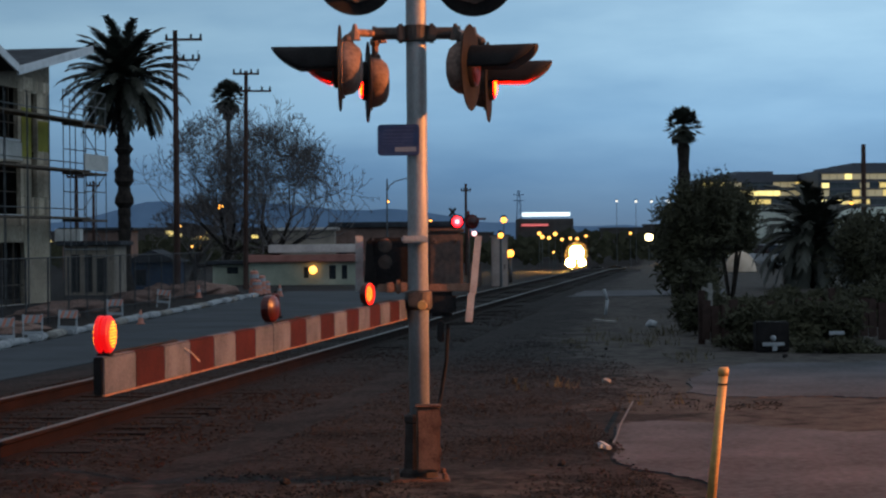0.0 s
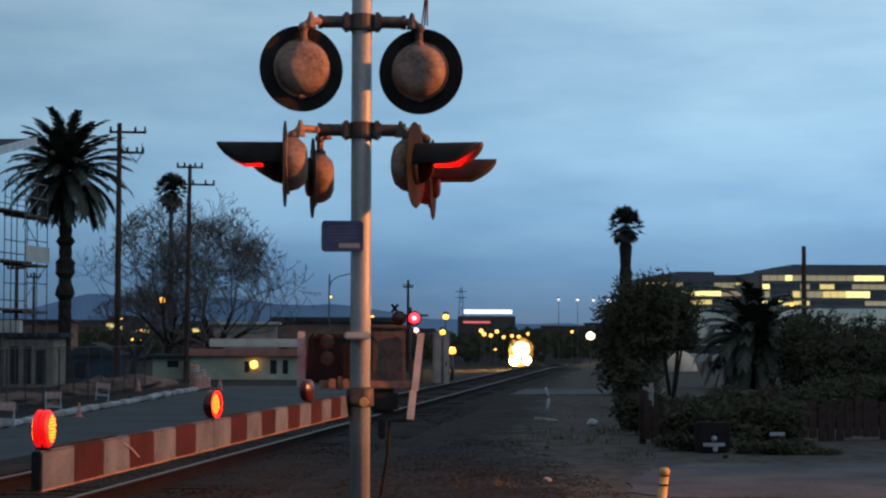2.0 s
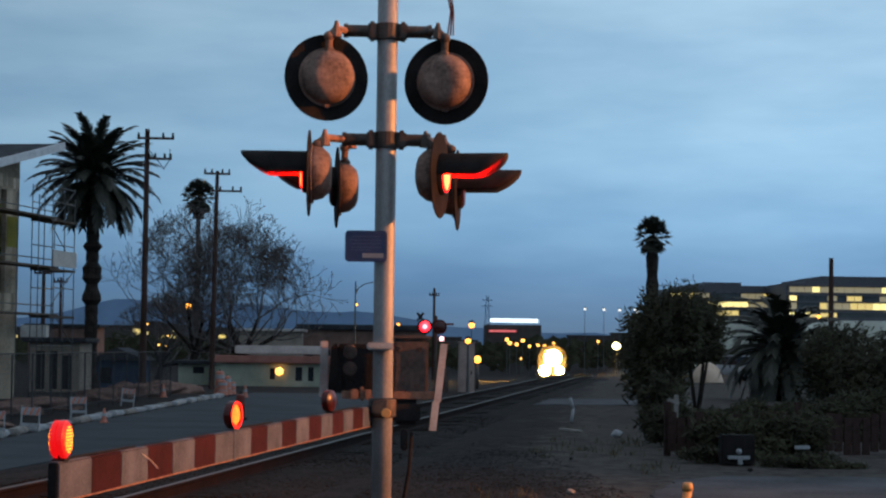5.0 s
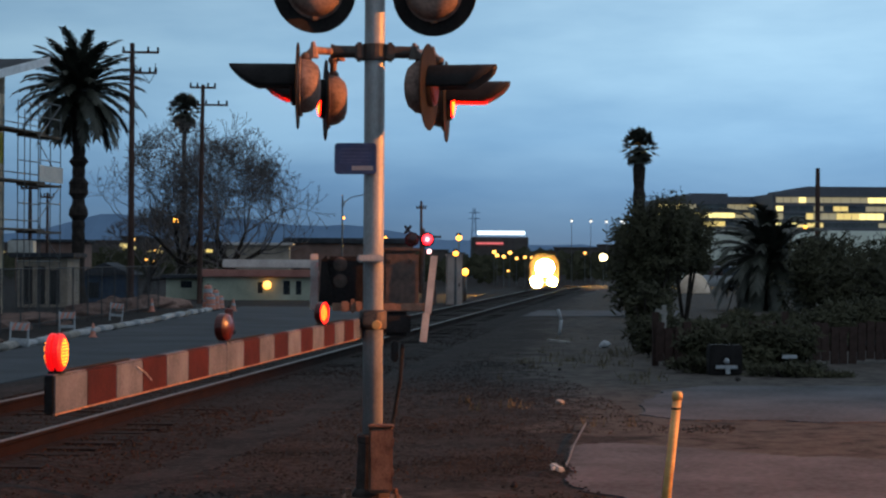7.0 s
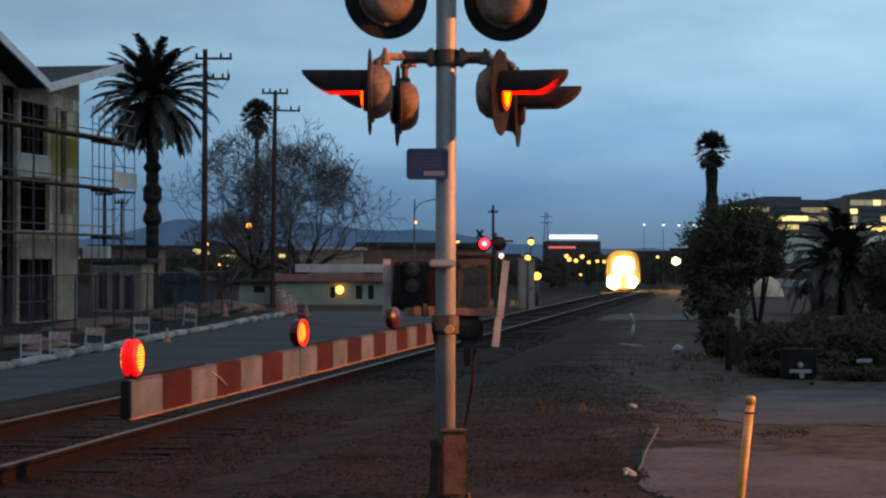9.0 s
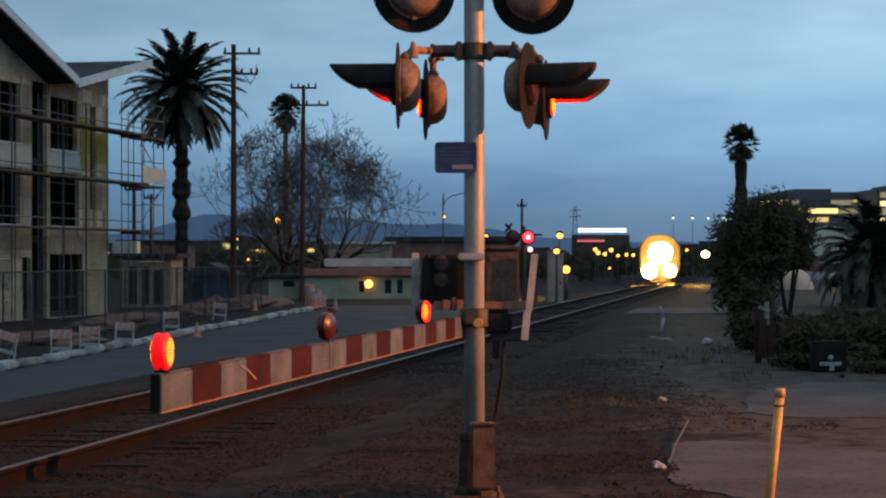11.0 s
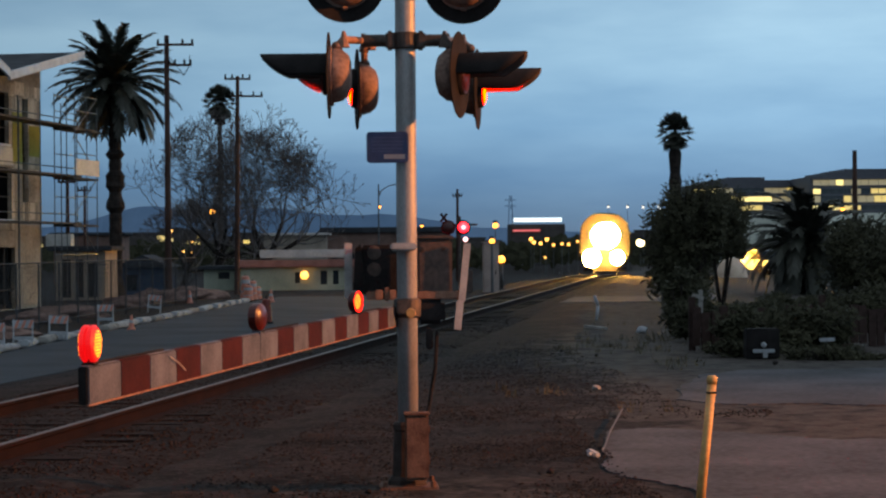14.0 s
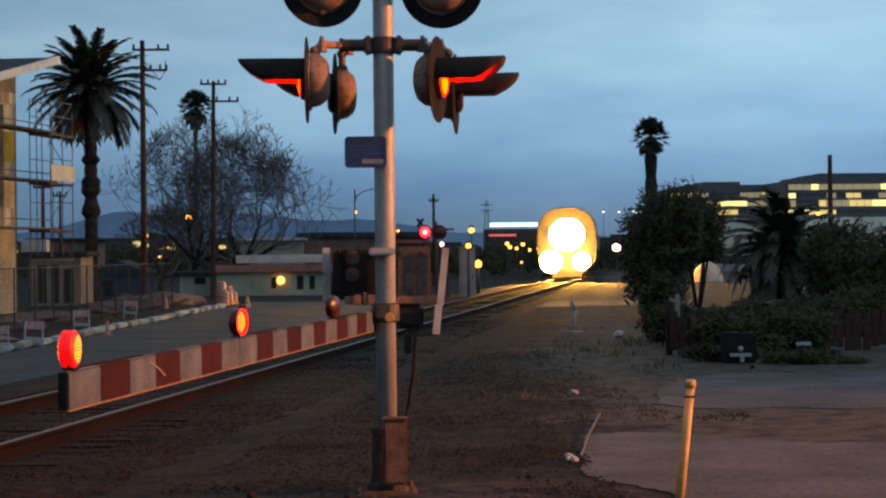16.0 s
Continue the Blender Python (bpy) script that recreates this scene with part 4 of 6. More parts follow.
def bush(x, y, z0, rx, ry, h, count, rng, label, size=0.07, name="shrub", group="", sprigs=0, clear=0.0):
    """A shrub: short stems and a ragged cloud of leaf blades; sprigs stand out beyond it."""
    shrub = thing(name, label, "shrub", group, at=pose(x, y, z0))
    sv, sf = [], []
    for k in range(9):
        a = rng.uniform(0, math.tau)
        limb(sv, sf, Vector((0, 0, -0.1)), Vector((math.cos(a) * rx * 0.5, math.sin(a) * ry * 0.5, clear + h * rng.uniform(0.5, 0.8))), 0.05, 0.015)
    pydata("stem", sv, sf, BARK, shrub, "dark woody stems")
    v, f = [], []
    blobs = [(Vector((rng.uniform(-0.65, 0.65) * rx, rng.uniform(-0.6, 0.6) * ry, h * rng.uniform(0.15, 0.85))), rng.uniform(0.2, 0.42)) for _ in range(22)]
    for k in range(count):
        c, r = blobs[k % len(blobs)]
        s = Vector((rng.gauss(0, 1), rng.gauss(0, 1), rng.gauss(0, 1))).normalized()
        p = c + Vector((s.x * rx * r, s.y * ry * r, s.z * h * r * 0.75)) * rng.uniform(0.55, 1.12)
        if p.z < 0:
            p.z = rng.uniform(0, 0.3) * h
        t = Vector((rng.uniform(-1, 1), rng.uniform(-1, 1), rng.uniform(-0.6, 1))).normalized()
        strip(v, f, p, p + t * size * rng.uniform(1.5, 3), t.orthogonal().normalized(), size * 0.5, size * 0.2)
    tv, tf = [], []
    for _ in range(sprigs):
        a, e = rng.uniform(0, math.tau), rng.uniform(-0.1, 1.45)
        way = Vector((math.cos(a) * math.cos(e) * rx, math.sin(a) * math.cos(e) * ry, math.sin(e) * h * 0.5))
        p = Vector((0, 0, h * 0.5)) + way * rng.uniform(0.5, 0.75)
        q = p + way * rng.uniform(0.25, 0.62) + Vector((rng.gauss(0, 0.08), rng.gauss(0, 0.08), rng.uniform(0, 0.25)))
        limb(tv, tf, p, q, 0.014, 0.005, 3)
        for _ in range(34):
            c = p.lerp(q, rng.random() ** 0.8) + Vector((rng.gauss(0, 0.05), rng.gauss(0, 0.05), rng.gauss(0, 0.05)))
            t = Vector((rng.uniform(-1, 1), rng.uniform(-1, 1), rng.uniform(-0.6, 1))).normalized()
            strip(v, f, c, c + t * size * rng.uniform(1.2, 2.4), t.orthogonal().normalized(), size * 0.42, size * 0.15)
    if sprigs:
        tagged(pydata("twig_spray", [(a, b, c + clear) for a, b, c in tv], tf, BARK, shrub, "thin dark outer twigs"), kind="stuff")
    v = [(a, b, c + clear) for a, b, c in v]
    pydata("foliage", v, f, LEAF, shrub, "dense dark leaves")
    return shrub


rng = random.Random(5)
date_palm(-14.151, 115.0, 12.0, 3.85, rng, "tall date palm with knobbly trunk and drooping fronds")
fan_palm(-13.669, 190.0, -1.7, 15.359 + 1.7, 1.8, rng, "distant slender fan palm behind bare trees", 1.0)
fan_palm(25.831, 170.0, -1.5, 11.276 + 1.5, 1.75, rng, "fan palm with thick shaggy trunk", 6.4)
date_palm(15.2, 70.0, 1.7, 2.55, rng, "short date palm with arching fronds beside the hedge", count=76, droop=0.18, knobs=False)
bare_tree(-11.9, 160.0, 16.2, 1.0, random.Random(4), "large leafless tree with spreading twigs", 8, 4.6)
bare_tree(-8.1, 155.0, 15.6, 1.0, random.Random(23), "leafless broad tree with dense fine twigs", 8, 4.7)
bare_tree(-15.75, 175.0, 9.5, 0.9, random.Random(8), "smaller leafless tree behind the others", 7)


# ---- poles and lamps ----
def power_pole(x, y, z0, top, r, arms, label, lean=0.0):
    pole = thing("utility_pole", label, "utility pole", "utility poles", at=pose(x, y, z0, 0, lean, 0))
    h = top - z0
    part("pole_shaft", lathe(B(), ((r * 1.25, 0), (r, h * 0.7), (r * 0.85, h)), Matrix(), 12), POLEWOOD, pole)
    for drop, w, off in arms:
        arm = part("pole_crossarm", box(B(), off, -r - 0.06, h - drop, w, 0.1, 0.12, bevel=0.01), POLEWOOD, pole, "wooden crossarm")
        for k in (-0.46, -0.2, 0.2, 0.46):
            part("insulator", lathe(B(), ((0.05, 0), (0.07, 0.06), (0.05, 0.12), (0.06, 0.18), (0.02, 0.24)), Matrix.Translation((off + k * w, -r - 0.06, h - drop + 0.12)), 8), BLACK, arm)
    return pole


p1 = power_pole(-10.238, 105.0, -0.95, 12.686, 0.14, ((0.55, 1.9, 0.45), (1.6, 1.2, 0.68)), "tall dark wooden utility pole beside the palm")
bm = B()
bent(bm, [(0.15, -0.2, 12.5), (0.9, -0.2, 11.6), (1.15, -0.2, 12.0), (1.2, -0.2, 12.6)], 0.02, 5)
part("drop_wire", bm, BLACK, p1, "looped drop wire")
power_pole(-8.021, 125.0, -1.1, 12.28, 0.13, ((0.25, 1.6, 0.0), (1.3, 1.9, 0.6)), "dark wooden utility pole before bare trees", 0.6)
power_pole(9.275, 210.0, -1.8, 7.698, 0.14, ((0.8, 1.0, 0.0),), "distant wooden pole beyond the crossing")
power_pole(36.208, 150.0, -1.5, 8.648, 0.19, ((6.0, 1.6, 0.0),), "dark wooden pole before the office block")
power_pole(-18.299, 125.0, -1.1, 5.996, 0.12, ((0.2, 1.1, 0.0),), "short dark pole behind scaffold")
power_pole(-20.708, 150.0, -1.3, 6.398, 0.1, ((0.4, 1.0, 0.0),), "thin distant wooden utility pole")


def street_lamp(x, y, lamp_z, r, material, label, arm=0.0, rise=0.0):
    z0 = ground_z(x, y)
    lamp = thing("street_lamp", label, "street lamp", "street lamps", at=pose(x + arm, y, z0 - 0.05))
    h = lamp_z - z0
    bm = B()
    tube(bm, (0, 0, 0), (0, 0, h + rise), 0.06, 0.035, 8)
    if arm:
        bent(bm, [(0, 0, h + rise), (-arm * 0.4, 0, h + rise + 0.25), (-arm, 0, h + rise * 0.6 + 0.1)], 0.04, 6)
    part("lamp_post", bm, SCAFFOLD, lamp, "thin grey post")
    bm = B()
    r *= 0.72
    bmesh.ops.create_icosphere(bm, subdivisions=2, radius=r, matrix=Matrix.Translation((-arm, 0, h)) @ Matrix.Diagonal((1, 1, 0.9, 1)))
    part("lamp_globe", bm, material, lamp, "glowing lamp", True)
    part("lamp_hood", lathe(B(), ((r * 1.05, 0), (r * 0.8, r * 0.5), (0.05, r * 0.75)), Matrix.Translation((-arm, 0, h + r * 0.9)), 10), BLACK, lamp, "dark lamp hood")
    return lamp


street_lamp(-12.939, 170, 4.807, 0.36, SODIUM, "orange sodium street lamp before the bare trees", 0.35)
street_lamp(1.108, 190, 5.543, 0.2, SODIUM, "orange street lamp on a tall curved post", -0.1, 1.9)
street_lamp(12.556, 200, 3.857, 0.42, SODIUM, "bright orange street lamp beyond the crossing")
street_lamp(4.65, 76, 1.96, 0.15, SODIUM, "small orange lamp on a post by the relay cabinet")
street_lamp(6.133, 230, 4.118, 0.26, SODIUM, "small orange street lamp")
street_lamp(30.922, 230, 2.073, 0.7, FLOOD, "bright white floodlight beside the track")
street_lamp(35.292, 150, 4.315, 0.2, SODIUM, "small orange lamp before the pale wall")
curve = thing("street_lamp", "grey unlit street lamp with a long curved arm", "street lamp", "street lamps", at=pose(1.0, 185, ground_z(1.0, 185)))
part("lamp_post", tube(B(), (0, 0, 0), (0, 0, 8.6), 0.09, 0.06, 8), SCAFFOLD, curve, "tall grey post")
part("lamp_arm", bent(B(), [(0, 0, 7.9), (0.25, 0, 8.5), (0.8, 0, 8.9), (1.9, 0, 9.15)], 0.045, 6), SCAFFOLD, curve, "curved arm")
part("lamp_head", box(B(), 2.1, 0, 9.08, 0.5, 0.2, 0.12, bevel=0.03), SCAFFOLD, curve, "flat lamp head")
for x, z, y, r in ((39.142, 8.107, 330, 0.3), (42.533, 8.107, 332, 0.32), (40.75, 7.44, 300, 0.28), (43.333, 7.523, 302, 0.26), (44, 7.357, 304, 0.24), (47.678, 7.679, 280, 0.26), (49.156, 7.523, 282, 0.26)):
    street_lamp(x, y, z, r, COOL, "white street lamp far off")
for x, z, y, r in ((25.849, 2.942, 322, 0.45), (26.297, 2.406, 322, 0.45), (27.37, 2.227, 322, 0.41), (28.354, 2.853, 322, 0.45), (29.427, 1.958, 322, 0.36), (30.769, 2.137, 322, 0.36), (31.842, 2.048, 322, 0.36),
                  (26.167, 0.107, 300, 0.25), (33.273, 2.495, 322, 0.32), (40.339, 2.853, 322, 0.32), (45.259, 1.958, 322, 0.32),
                  (-31.037, 4.642, 322, 0.41), (-25.833, 1.273, 300, 0.4), (-27.25, 1.44, 302, 0.22), (-27.638, 2.853, 322, 0.23)):
    street_lamp(x, y, z, r, WARM, "small warm street lamp far off")


# ---- building under construction ----
def holed_wall(bm, x0, x1, z0, z1, holes, thick=0.2):
    """A wall along local x, its outer face at y = 0, cut by (xa, xb, za, zb) holes."""
    xs = sorted({x0, x1, *(min(max(h[k], x0), x1) for h in holes for k in (0, 1))})
    zs = sorted({z0, z1, *(min(max(h[k], z0), z1) for h in holes for k in (2, 3))})
    for xa, xb in zip(xs, xs[1:]):
        run = None
        for za, zb in zip(zs, zs[1:]):
            cx, cz = (xa + xb) / 2, (za + zb) / 2
            solid = not any(h[0] < cx < h[1] and h[2] < cz < h[3] for h in holes)
            if solid:
                run = (run[0], zb) if run else (za, zb)
            if run and (not solid or zb == zs[-1]):
                box(bm, cx, thick / 2, run[0], xb - xa, thick, run[1] - run[0])
                run = None
    return bm


def sheeting(house, x0, x1, z0, z1, holes, thick=0.2):
    """A wall of separate plywood sheets, with openings between them."""
    wall = part("wall", box(B(), (x0 + x1) / 2, 0.16, z0, x1 - x0, 0.04, 0.1), PLANK, house, "plywood sheathed wall")
    def cuts(lo, hi, marks, most):
        base = sorted({lo, hi, *(min(max(m, lo), hi) for m in marks)})
        out = []
        for a, b in zip(base, base[1:]):
            n = max(1, math.ceil((b - a) / most - 0.05))
            out += [a + (b - a) * k / n for k in range(n)]
        return out + [hi]
    xs = cuts(x0, x1, [h[k] for h in holes for k in (0, 1)], 1.7)
    zs = cuts(z0, z1, [h[k] for h in holes for k in (2, 3)], 1.6)
    for xa, xb in zip(xs, xs[1:]):
        for za, zb in zip(zs, zs[1:]):
            cx, cz = (xa + xb) / 2, (za + zb) / 2
            if not any(h[0] < cx < h[1] and h[2] < cz < h[3] for h in holes):
                part("wall_sheet", box(B(), cx, thick / 2 + rng.uniform(-0.01, 0.01), za + 0.006, xb - xa - 0.012, thick, zb - za - 0.012), PLY, wall)


def make_unfinished_building():
    house = thing("unfinished_building", "three-storey plywood-clad building under construction with open windows", "building", at=pose(-15.1, 95.0, 0, 0, 0, 78))
    holes = [(-6.9, -3.9, 6.45, 8.7), (-6.9, -3.6, 3.1, 5.4), (-7.0, -3.2, -0.9, 1.84), (-2.3, -1.6, 3.9, 8.6), (-2.1, -1.5, -0.4, 2.6), (-0.8, -0.45, 0.2, 1.9)]
    sheeting(house, -7.3, 0.0, -1.0, 9.3, holes)
    left = [(-13.0, -10.1, 6.5, 8.95), (-13.2, -10.1, 3.1, 5.4), (-13.4, -12.2, -0.9, 1.6), (-9.9, -9.0, -0.9, 1.7), (-18.5, -15.6, 6.5, 8.95), (-18.5, -15.6, 3.1, 5.4), (-18.5, -15.6, -0.9, 1.8)]
    sheeting(house, -22.0, -8.9, -1.0, 9.4, left)
    part("recess_wall", holed_wall(B(), -8.9, -7.3, -1.0, 9.2, [(-8.5, -7.7, -0.9, 1.7)]), STUCCO_TAN, house, "recessed wall bay").matrix_basis = pose(0, 1.2, 0)
    part("end_wall", box(B(), -0.1, 4.4, -1.0, 0.2, 8.4, 10.4), PLY, house, "plywood end wall")
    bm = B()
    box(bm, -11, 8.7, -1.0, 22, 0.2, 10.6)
    part("back_wall", bm, SHADED_ROOM, house, "back wall painted dark as shade")
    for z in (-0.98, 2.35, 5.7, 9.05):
        part("floor_slab", box(B(), -11, 4.4, z, 21.6, 8.2, 0.28), SHADED_ROOM, house, "timber floor painted dark as shade")
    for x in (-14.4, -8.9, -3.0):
        part("partition", box(B(), x, 4.4, -0.7, 0.15, 8.0, 9.8), SHADED_ROOM, house, "stud partition painted dark as shade")
    for x0, x1, za, zb in holes[:3] + left[:3] + left[4:]:
        if x1 - x0 < 1:
            continue
        frame_bm = B()
        for f in rng.choice(((0.62,), (0.35, 0.7), (0.5,))):
            box(frame_bm, x0 + (x1 - x0) * f, 0.1, za, 0.06, 0.08, zb - za)
        for f in rng.choice(((0.3,), (0.42, 0.8), (0.36, 0.62))):
            box(frame_bm, (x0 + x1) / 2, 0.14, za + (zb - za) * f, x1 - x0, 0.04, 0.06)
        part("window_studs", frame_bm, PLANK, house, "bare timber studs and rails")
        part("window_sill", box(B(), (x0 + x1) / 2, -0.03, za - 0.12, x1 - x0 + 0.2, 0.1, 0.1), FASCIA, house, "pale sill board")
    for x0, x1, z0, z1 in ((-13.6, -9.0, 5.5, 6.36), (-7.2, -3.4, 5.5, 6.3), (-3.3, -0.1, -0.9, 3.0), (-22, -13.6, 5.5, 6.36), (-13.6, -9.0, 2.0, 2.95)):
        part("wrap_panel", box(B(), (x0 + x1) / 2, -0.012, z0, x1 - x0, 0.02, z1 - z0), WRAP if z0 > 5 else PLY, house, "pale sheathing panel")
    for x0, x1, z0, z1 in ((-3.5, -2.35, 5.6, 7.9), (-1.5, -0.1, 6.0, 7.4)):
        part("yellow_panel", box(B(), (x0 + x1) / 2, -0.014, z0, x1 - x0, 0.02, z1 - z0), YELLOW_WRAP, house, "yellow-green sheathing panel")
    for name, xa, za, xb, zb in (("roof_valley_side", -7.2, 9.25, 2.1, 11.0), ("roof_gable_side", -7.2, 9.25, -15.5, 11.7), ("roof_gable_side", -15.5, 11.7, -23.0, 9.5)):
        bm = B()
        ln = math.hypot(xb - xa, zb - za)
        m = Matrix.Translation(((xa + xb) / 2, 4.0, (za + zb) / 2)) @ Matrix.Rotation(-math.atan2(zb - za, xb - xa), 4, "Y")
        bmesh.ops.create_cube(bm, size=1, matrix=m @ Matrix.Diagonal((ln, 10.6, 0.12, 1)))
        roof = part("roof", bm, ROOF, house, "dark membrane roof slope")
        bm = B()
        bmesh.ops.create_cube(bm, size=1, matrix=m @ Matrix.Translation((0, -5.36, -0.06)) @ Matrix.Diagonal((ln, 0.1, 0.36, 1)))
        part("fascia", bm, FASCIA, roof, "pale fascia board")
    bm = B()
    slab(bm, [(-7.2, 9.2), (0, 10.6), (0, 9.2)], 0, 0.2)
    g = part("gable_infill", bm, PLY, house, "plywood gable infill")
    g.matrix_basis = pose(0, 0.2, 0, 90, 0, 0)
    bm = B()
    slab(bm, [(-7.2, 9.2), (-22, 9.3), (-15.5, 11.6)], 0, 0.2)
    g = part("gable_infill", bm, PLY, house, "plywood gable infill")
    g.matrix_basis = pose(0, 0.2, 0, 90, 0, 0)
    bm = B()
    box(bm, -3.2, 7.0, 9.3, 10.2, 0.2, 1.65)
    part("parapet", bm, ROOF, house, "dark rear parapet")


def make_scaffold():
    s = thing("scaffold", "steel tube scaffold with timber platforms against the building", "scaffold", at=pose(-15.1, 95.0, 0, 0, 0, 78))
    for x in (-19.6, -17.0, -14.4, -11.8, -9.2, -6.6, -4.0, -1.4, 0.4, 2.0, 3.4):
        for y in (-1.5, -0.5):
            top = 8.4 if x < 0.3 else 9.0 - 0.5 * (x > 3)
            part("standard", tube(B(), (x, y, -0.95), (x, y, top), 0.026, 0.026, 6), SCAFFOLD, s)
    for z in (2.9, 5.1, 7.4):
        for k in range(8):
            part("platform", box(B(), -18.3 + 2.6 * k + rng.uniform(-0.1, 0.1), -1.0, z, 2.7, 1.0, 0.09), PLANK, s, "timber platform")
        for y in (-0.5,):
            part("ledger", tube(B(), (-19.6, y, z + 0.5), (3.4, y, z + 0.5), 0.028, 0.028, 6), SCAFFOLD, s)
        part("end_platform", box(B(), 1.9, -1.0, z - 0.1, 3.4, 1.0, 0.1), PLANK, s, "timber platform")
    for z in (1.5, 4.2, 6.2, 8.2, 8.9):
        part("guard_rail", tube(B(), (0.4, -1.5, z), (3.4, -1.5, z), 0.025, 0.025, 6), SCAFFOLD, s)
        part("guard_rail", tube(B(), (0.4, -0.5, z), (3.4, -0.5, z), 0.025, 0.025, 6), SCAFFOLD, s)
    for k in range(4):
        part("brace", tube(B(), (0.4 if k % 2 else 3.4, -1.5, 1.5 + 1.9 * k), (3.4 if k % 2 else 0.4, -1.5, 3.2 + 1.9 * k), 0.022, 0.022, 6), SCAFFOLD, s)
    part("debris_sheet", box(B(), 2.0, -1.54, 5.2, 3.2, 0.03, 0.75), WRAP, s, "pale debris sheet")


make_unfinished_building()
make_scaffold()


# ---- street clutter along the kerb ----
def make_fence():
    fence = thing("chain_link_fence", "galvanised chain-link construction fence", "fence")
    ys = [44 + 3.0 * k for k in range(20)]
    for y in ys:
        x = kerb_x(y) - 2.6
        part("fence_post", tube(B(), (x, y, -0.95), (x, y, 1.3), 0.03, 0.03, 8), FENCE_WIRE, fence)
    a, b = Vector((kerb_x(44) - 2.6, 44, 0)), Vector((kerb_x(101) - 2.6, 101, 0))
    for z in (1.28, -0.7):
        part("fence_rail", tube(B(), (a.x, a.y, z), (b.x, b.y, z), 0.022, 0.022, 6), FENCE_WIRE, fence)
    v, f = [], []
    d = (b - a).normalized()
    n = int((b - a).length / 0.16)
    for k in range(n):
        for s in (-1, 1):
            p = a + d * (0.16 * k + (1.0 if s < 0 else 0.0)) + Vector((0, 0, -0.85))
            limb(v, f, p, p + d * s * 1.0 + Vector((0, 0, 2.1)), 0.0035, 0.0035, 3)
    tagged(pydata("wire_mesh", v, f, FENCE_WIRE, fence, "woven wire mesh"), kind="stuff")


def barricade(x, y, z, turn, tilt=0.0):
    b = thing("barricade", "folding barricade with slanting orange and white striped board", "barricade", "street barricades", at=pose(x, y, z, 0, tilt, turn))
    for s in (-1, 1):
        for k in (-1, 1):
            part("barricade_leg", tube(B(), (0.25 * s, 0.2 * k, 0), (0.25 * s, 0, 0.74), 0.018, 0.018, 6), WHITE_PLASTIC, b)
    for z, h in ((0.5, 0.22), (0.18, 0.1)):
        board = part("barricade_board", box(B(), 0, -0.06 if z < 0.4 else -0.03, z, 0.56, 0.025, h, bevel=0.004), WHITE_PLASTIC, b, "white board")
        for k in range(3 if z > 0.4 else 0):
            bm = B()
            slab(bm, [(-0.24 + 0.18 * k, z + 0.006), (-0.16 + 0.18 * k, z + 0.006), (-0.08 + 0.18 * k, z + h - 0.006), (-0.16 + 0.18 * k, z + h - 0.006)], 0.044, 0.05)
            bmesh.ops.transform(bm, matrix=Matrix.Rotation(radians(90), 4, "X"), verts=bm.verts)
            part("board_stripe", bm, ORANGE_PLASTIC, board, "slanting orange-red stripe")
    return b


def cone(x, y, z, h, label):
    c = thing("traffic_cone", label, "traffic cone", "traffic cones", at=pose(x, y, z))
    part("cone_body", lathe(B(), ((h * 0.22, 0.03), (h * 0.06, h)), Matrix(), 16), ORANGE_PLASTIC, c)
    part("cone_foot", box(B(), 0, 0, 0, h * 0.55, h * 0.55, 0.04, bevel=0.01), ORANGE_PLASTIC, c)
    part("cone_band", lathe(B(), ((h * 0.165, h * 0.45), (h * 0.125, h * 0.66)), Matrix(), 16), WHITE_PLASTIC, c, "white reflective band")


def drum(x, y, z, h, r, dark, label):
    d = thing("traffic_drum", label, "traffic drum", "traffic drums", at=pose(x, y, z))
    part("drum_body", lathe(B(), ((r, 0), (r * 0.98, h * 0.3), (r * 0.9, h * 0.32), (r * 0.88, h * 0.62), (r * 0.8, h * 0.65), (r * 0.78, h * 0.96), (r * 0.5, h)), Matrix(), 18), RED_BOARD if dark else ORANGE_PLASTIC, d)
    part("drum_base", lathe(B(), ((r * 1.3, 0), (r * 1.25, 0.07)), Matrix(), 18), BLACK, d)
    if not dark:
        for f in (0.36, 0.7):
            part("drum_band", lathe(B(), ((r * 0.91, h * f), (r * 0.86, h * (f + 0.16))), Matrix(), 18), WHITE_PLASTIC, d, "white band")
    bm = B()
    tube(bm, (0, 0, h), (0, 0, h + 0.08), 0.03, 0.03, 8)
    part("drum_handle", bm, BLACK, d)


make_fence()
for y in range(30):
    yy = 40.5 + 2.15 * y + rng.uniform(-0.15, 0.15)
    bm = B()
    box(bm, 0, 0, 0, 0.36, 1.8 + rng.uniform(-0.4, 0.25), 0.15 + rng.uniform(0, 0.06), bevel=0.05)
    single("kerb_block", bm, WHITE_PLASTIC if y % 4 else CONCRETE, "pale low kerb barrier block beside the street", "kerb block", "kerb blocks", at=pose(kerb_x(yy) + rng.uniform(-0.08, 0.08), yy, -0.9, rng.uniform(-1, 1), 0, -4 + rng.uniform(-4, 4)))
for x, y, t, lean in ((-10.95, 51.8, 24, 16), (-9.66, 53.0, 6, 0), (-9.3, 55.3, 0, 0), (-8.88, 58.6, 8, 3), (-8.972, 70, 4, 0), (-8.793, 84, -6, 5)):
    barricade(x, y, -0.9, t + 8, lean)
cone(-7.627, 66, -0.88, 0.46, "orange traffic cone with white band on the street")
cone(-4.702, 99, -0.88, 0.6, "orange traffic cone with white band by the house")
cone(-8.548, 98, -0.88, 0.6, "orange traffic cone near the kerb")
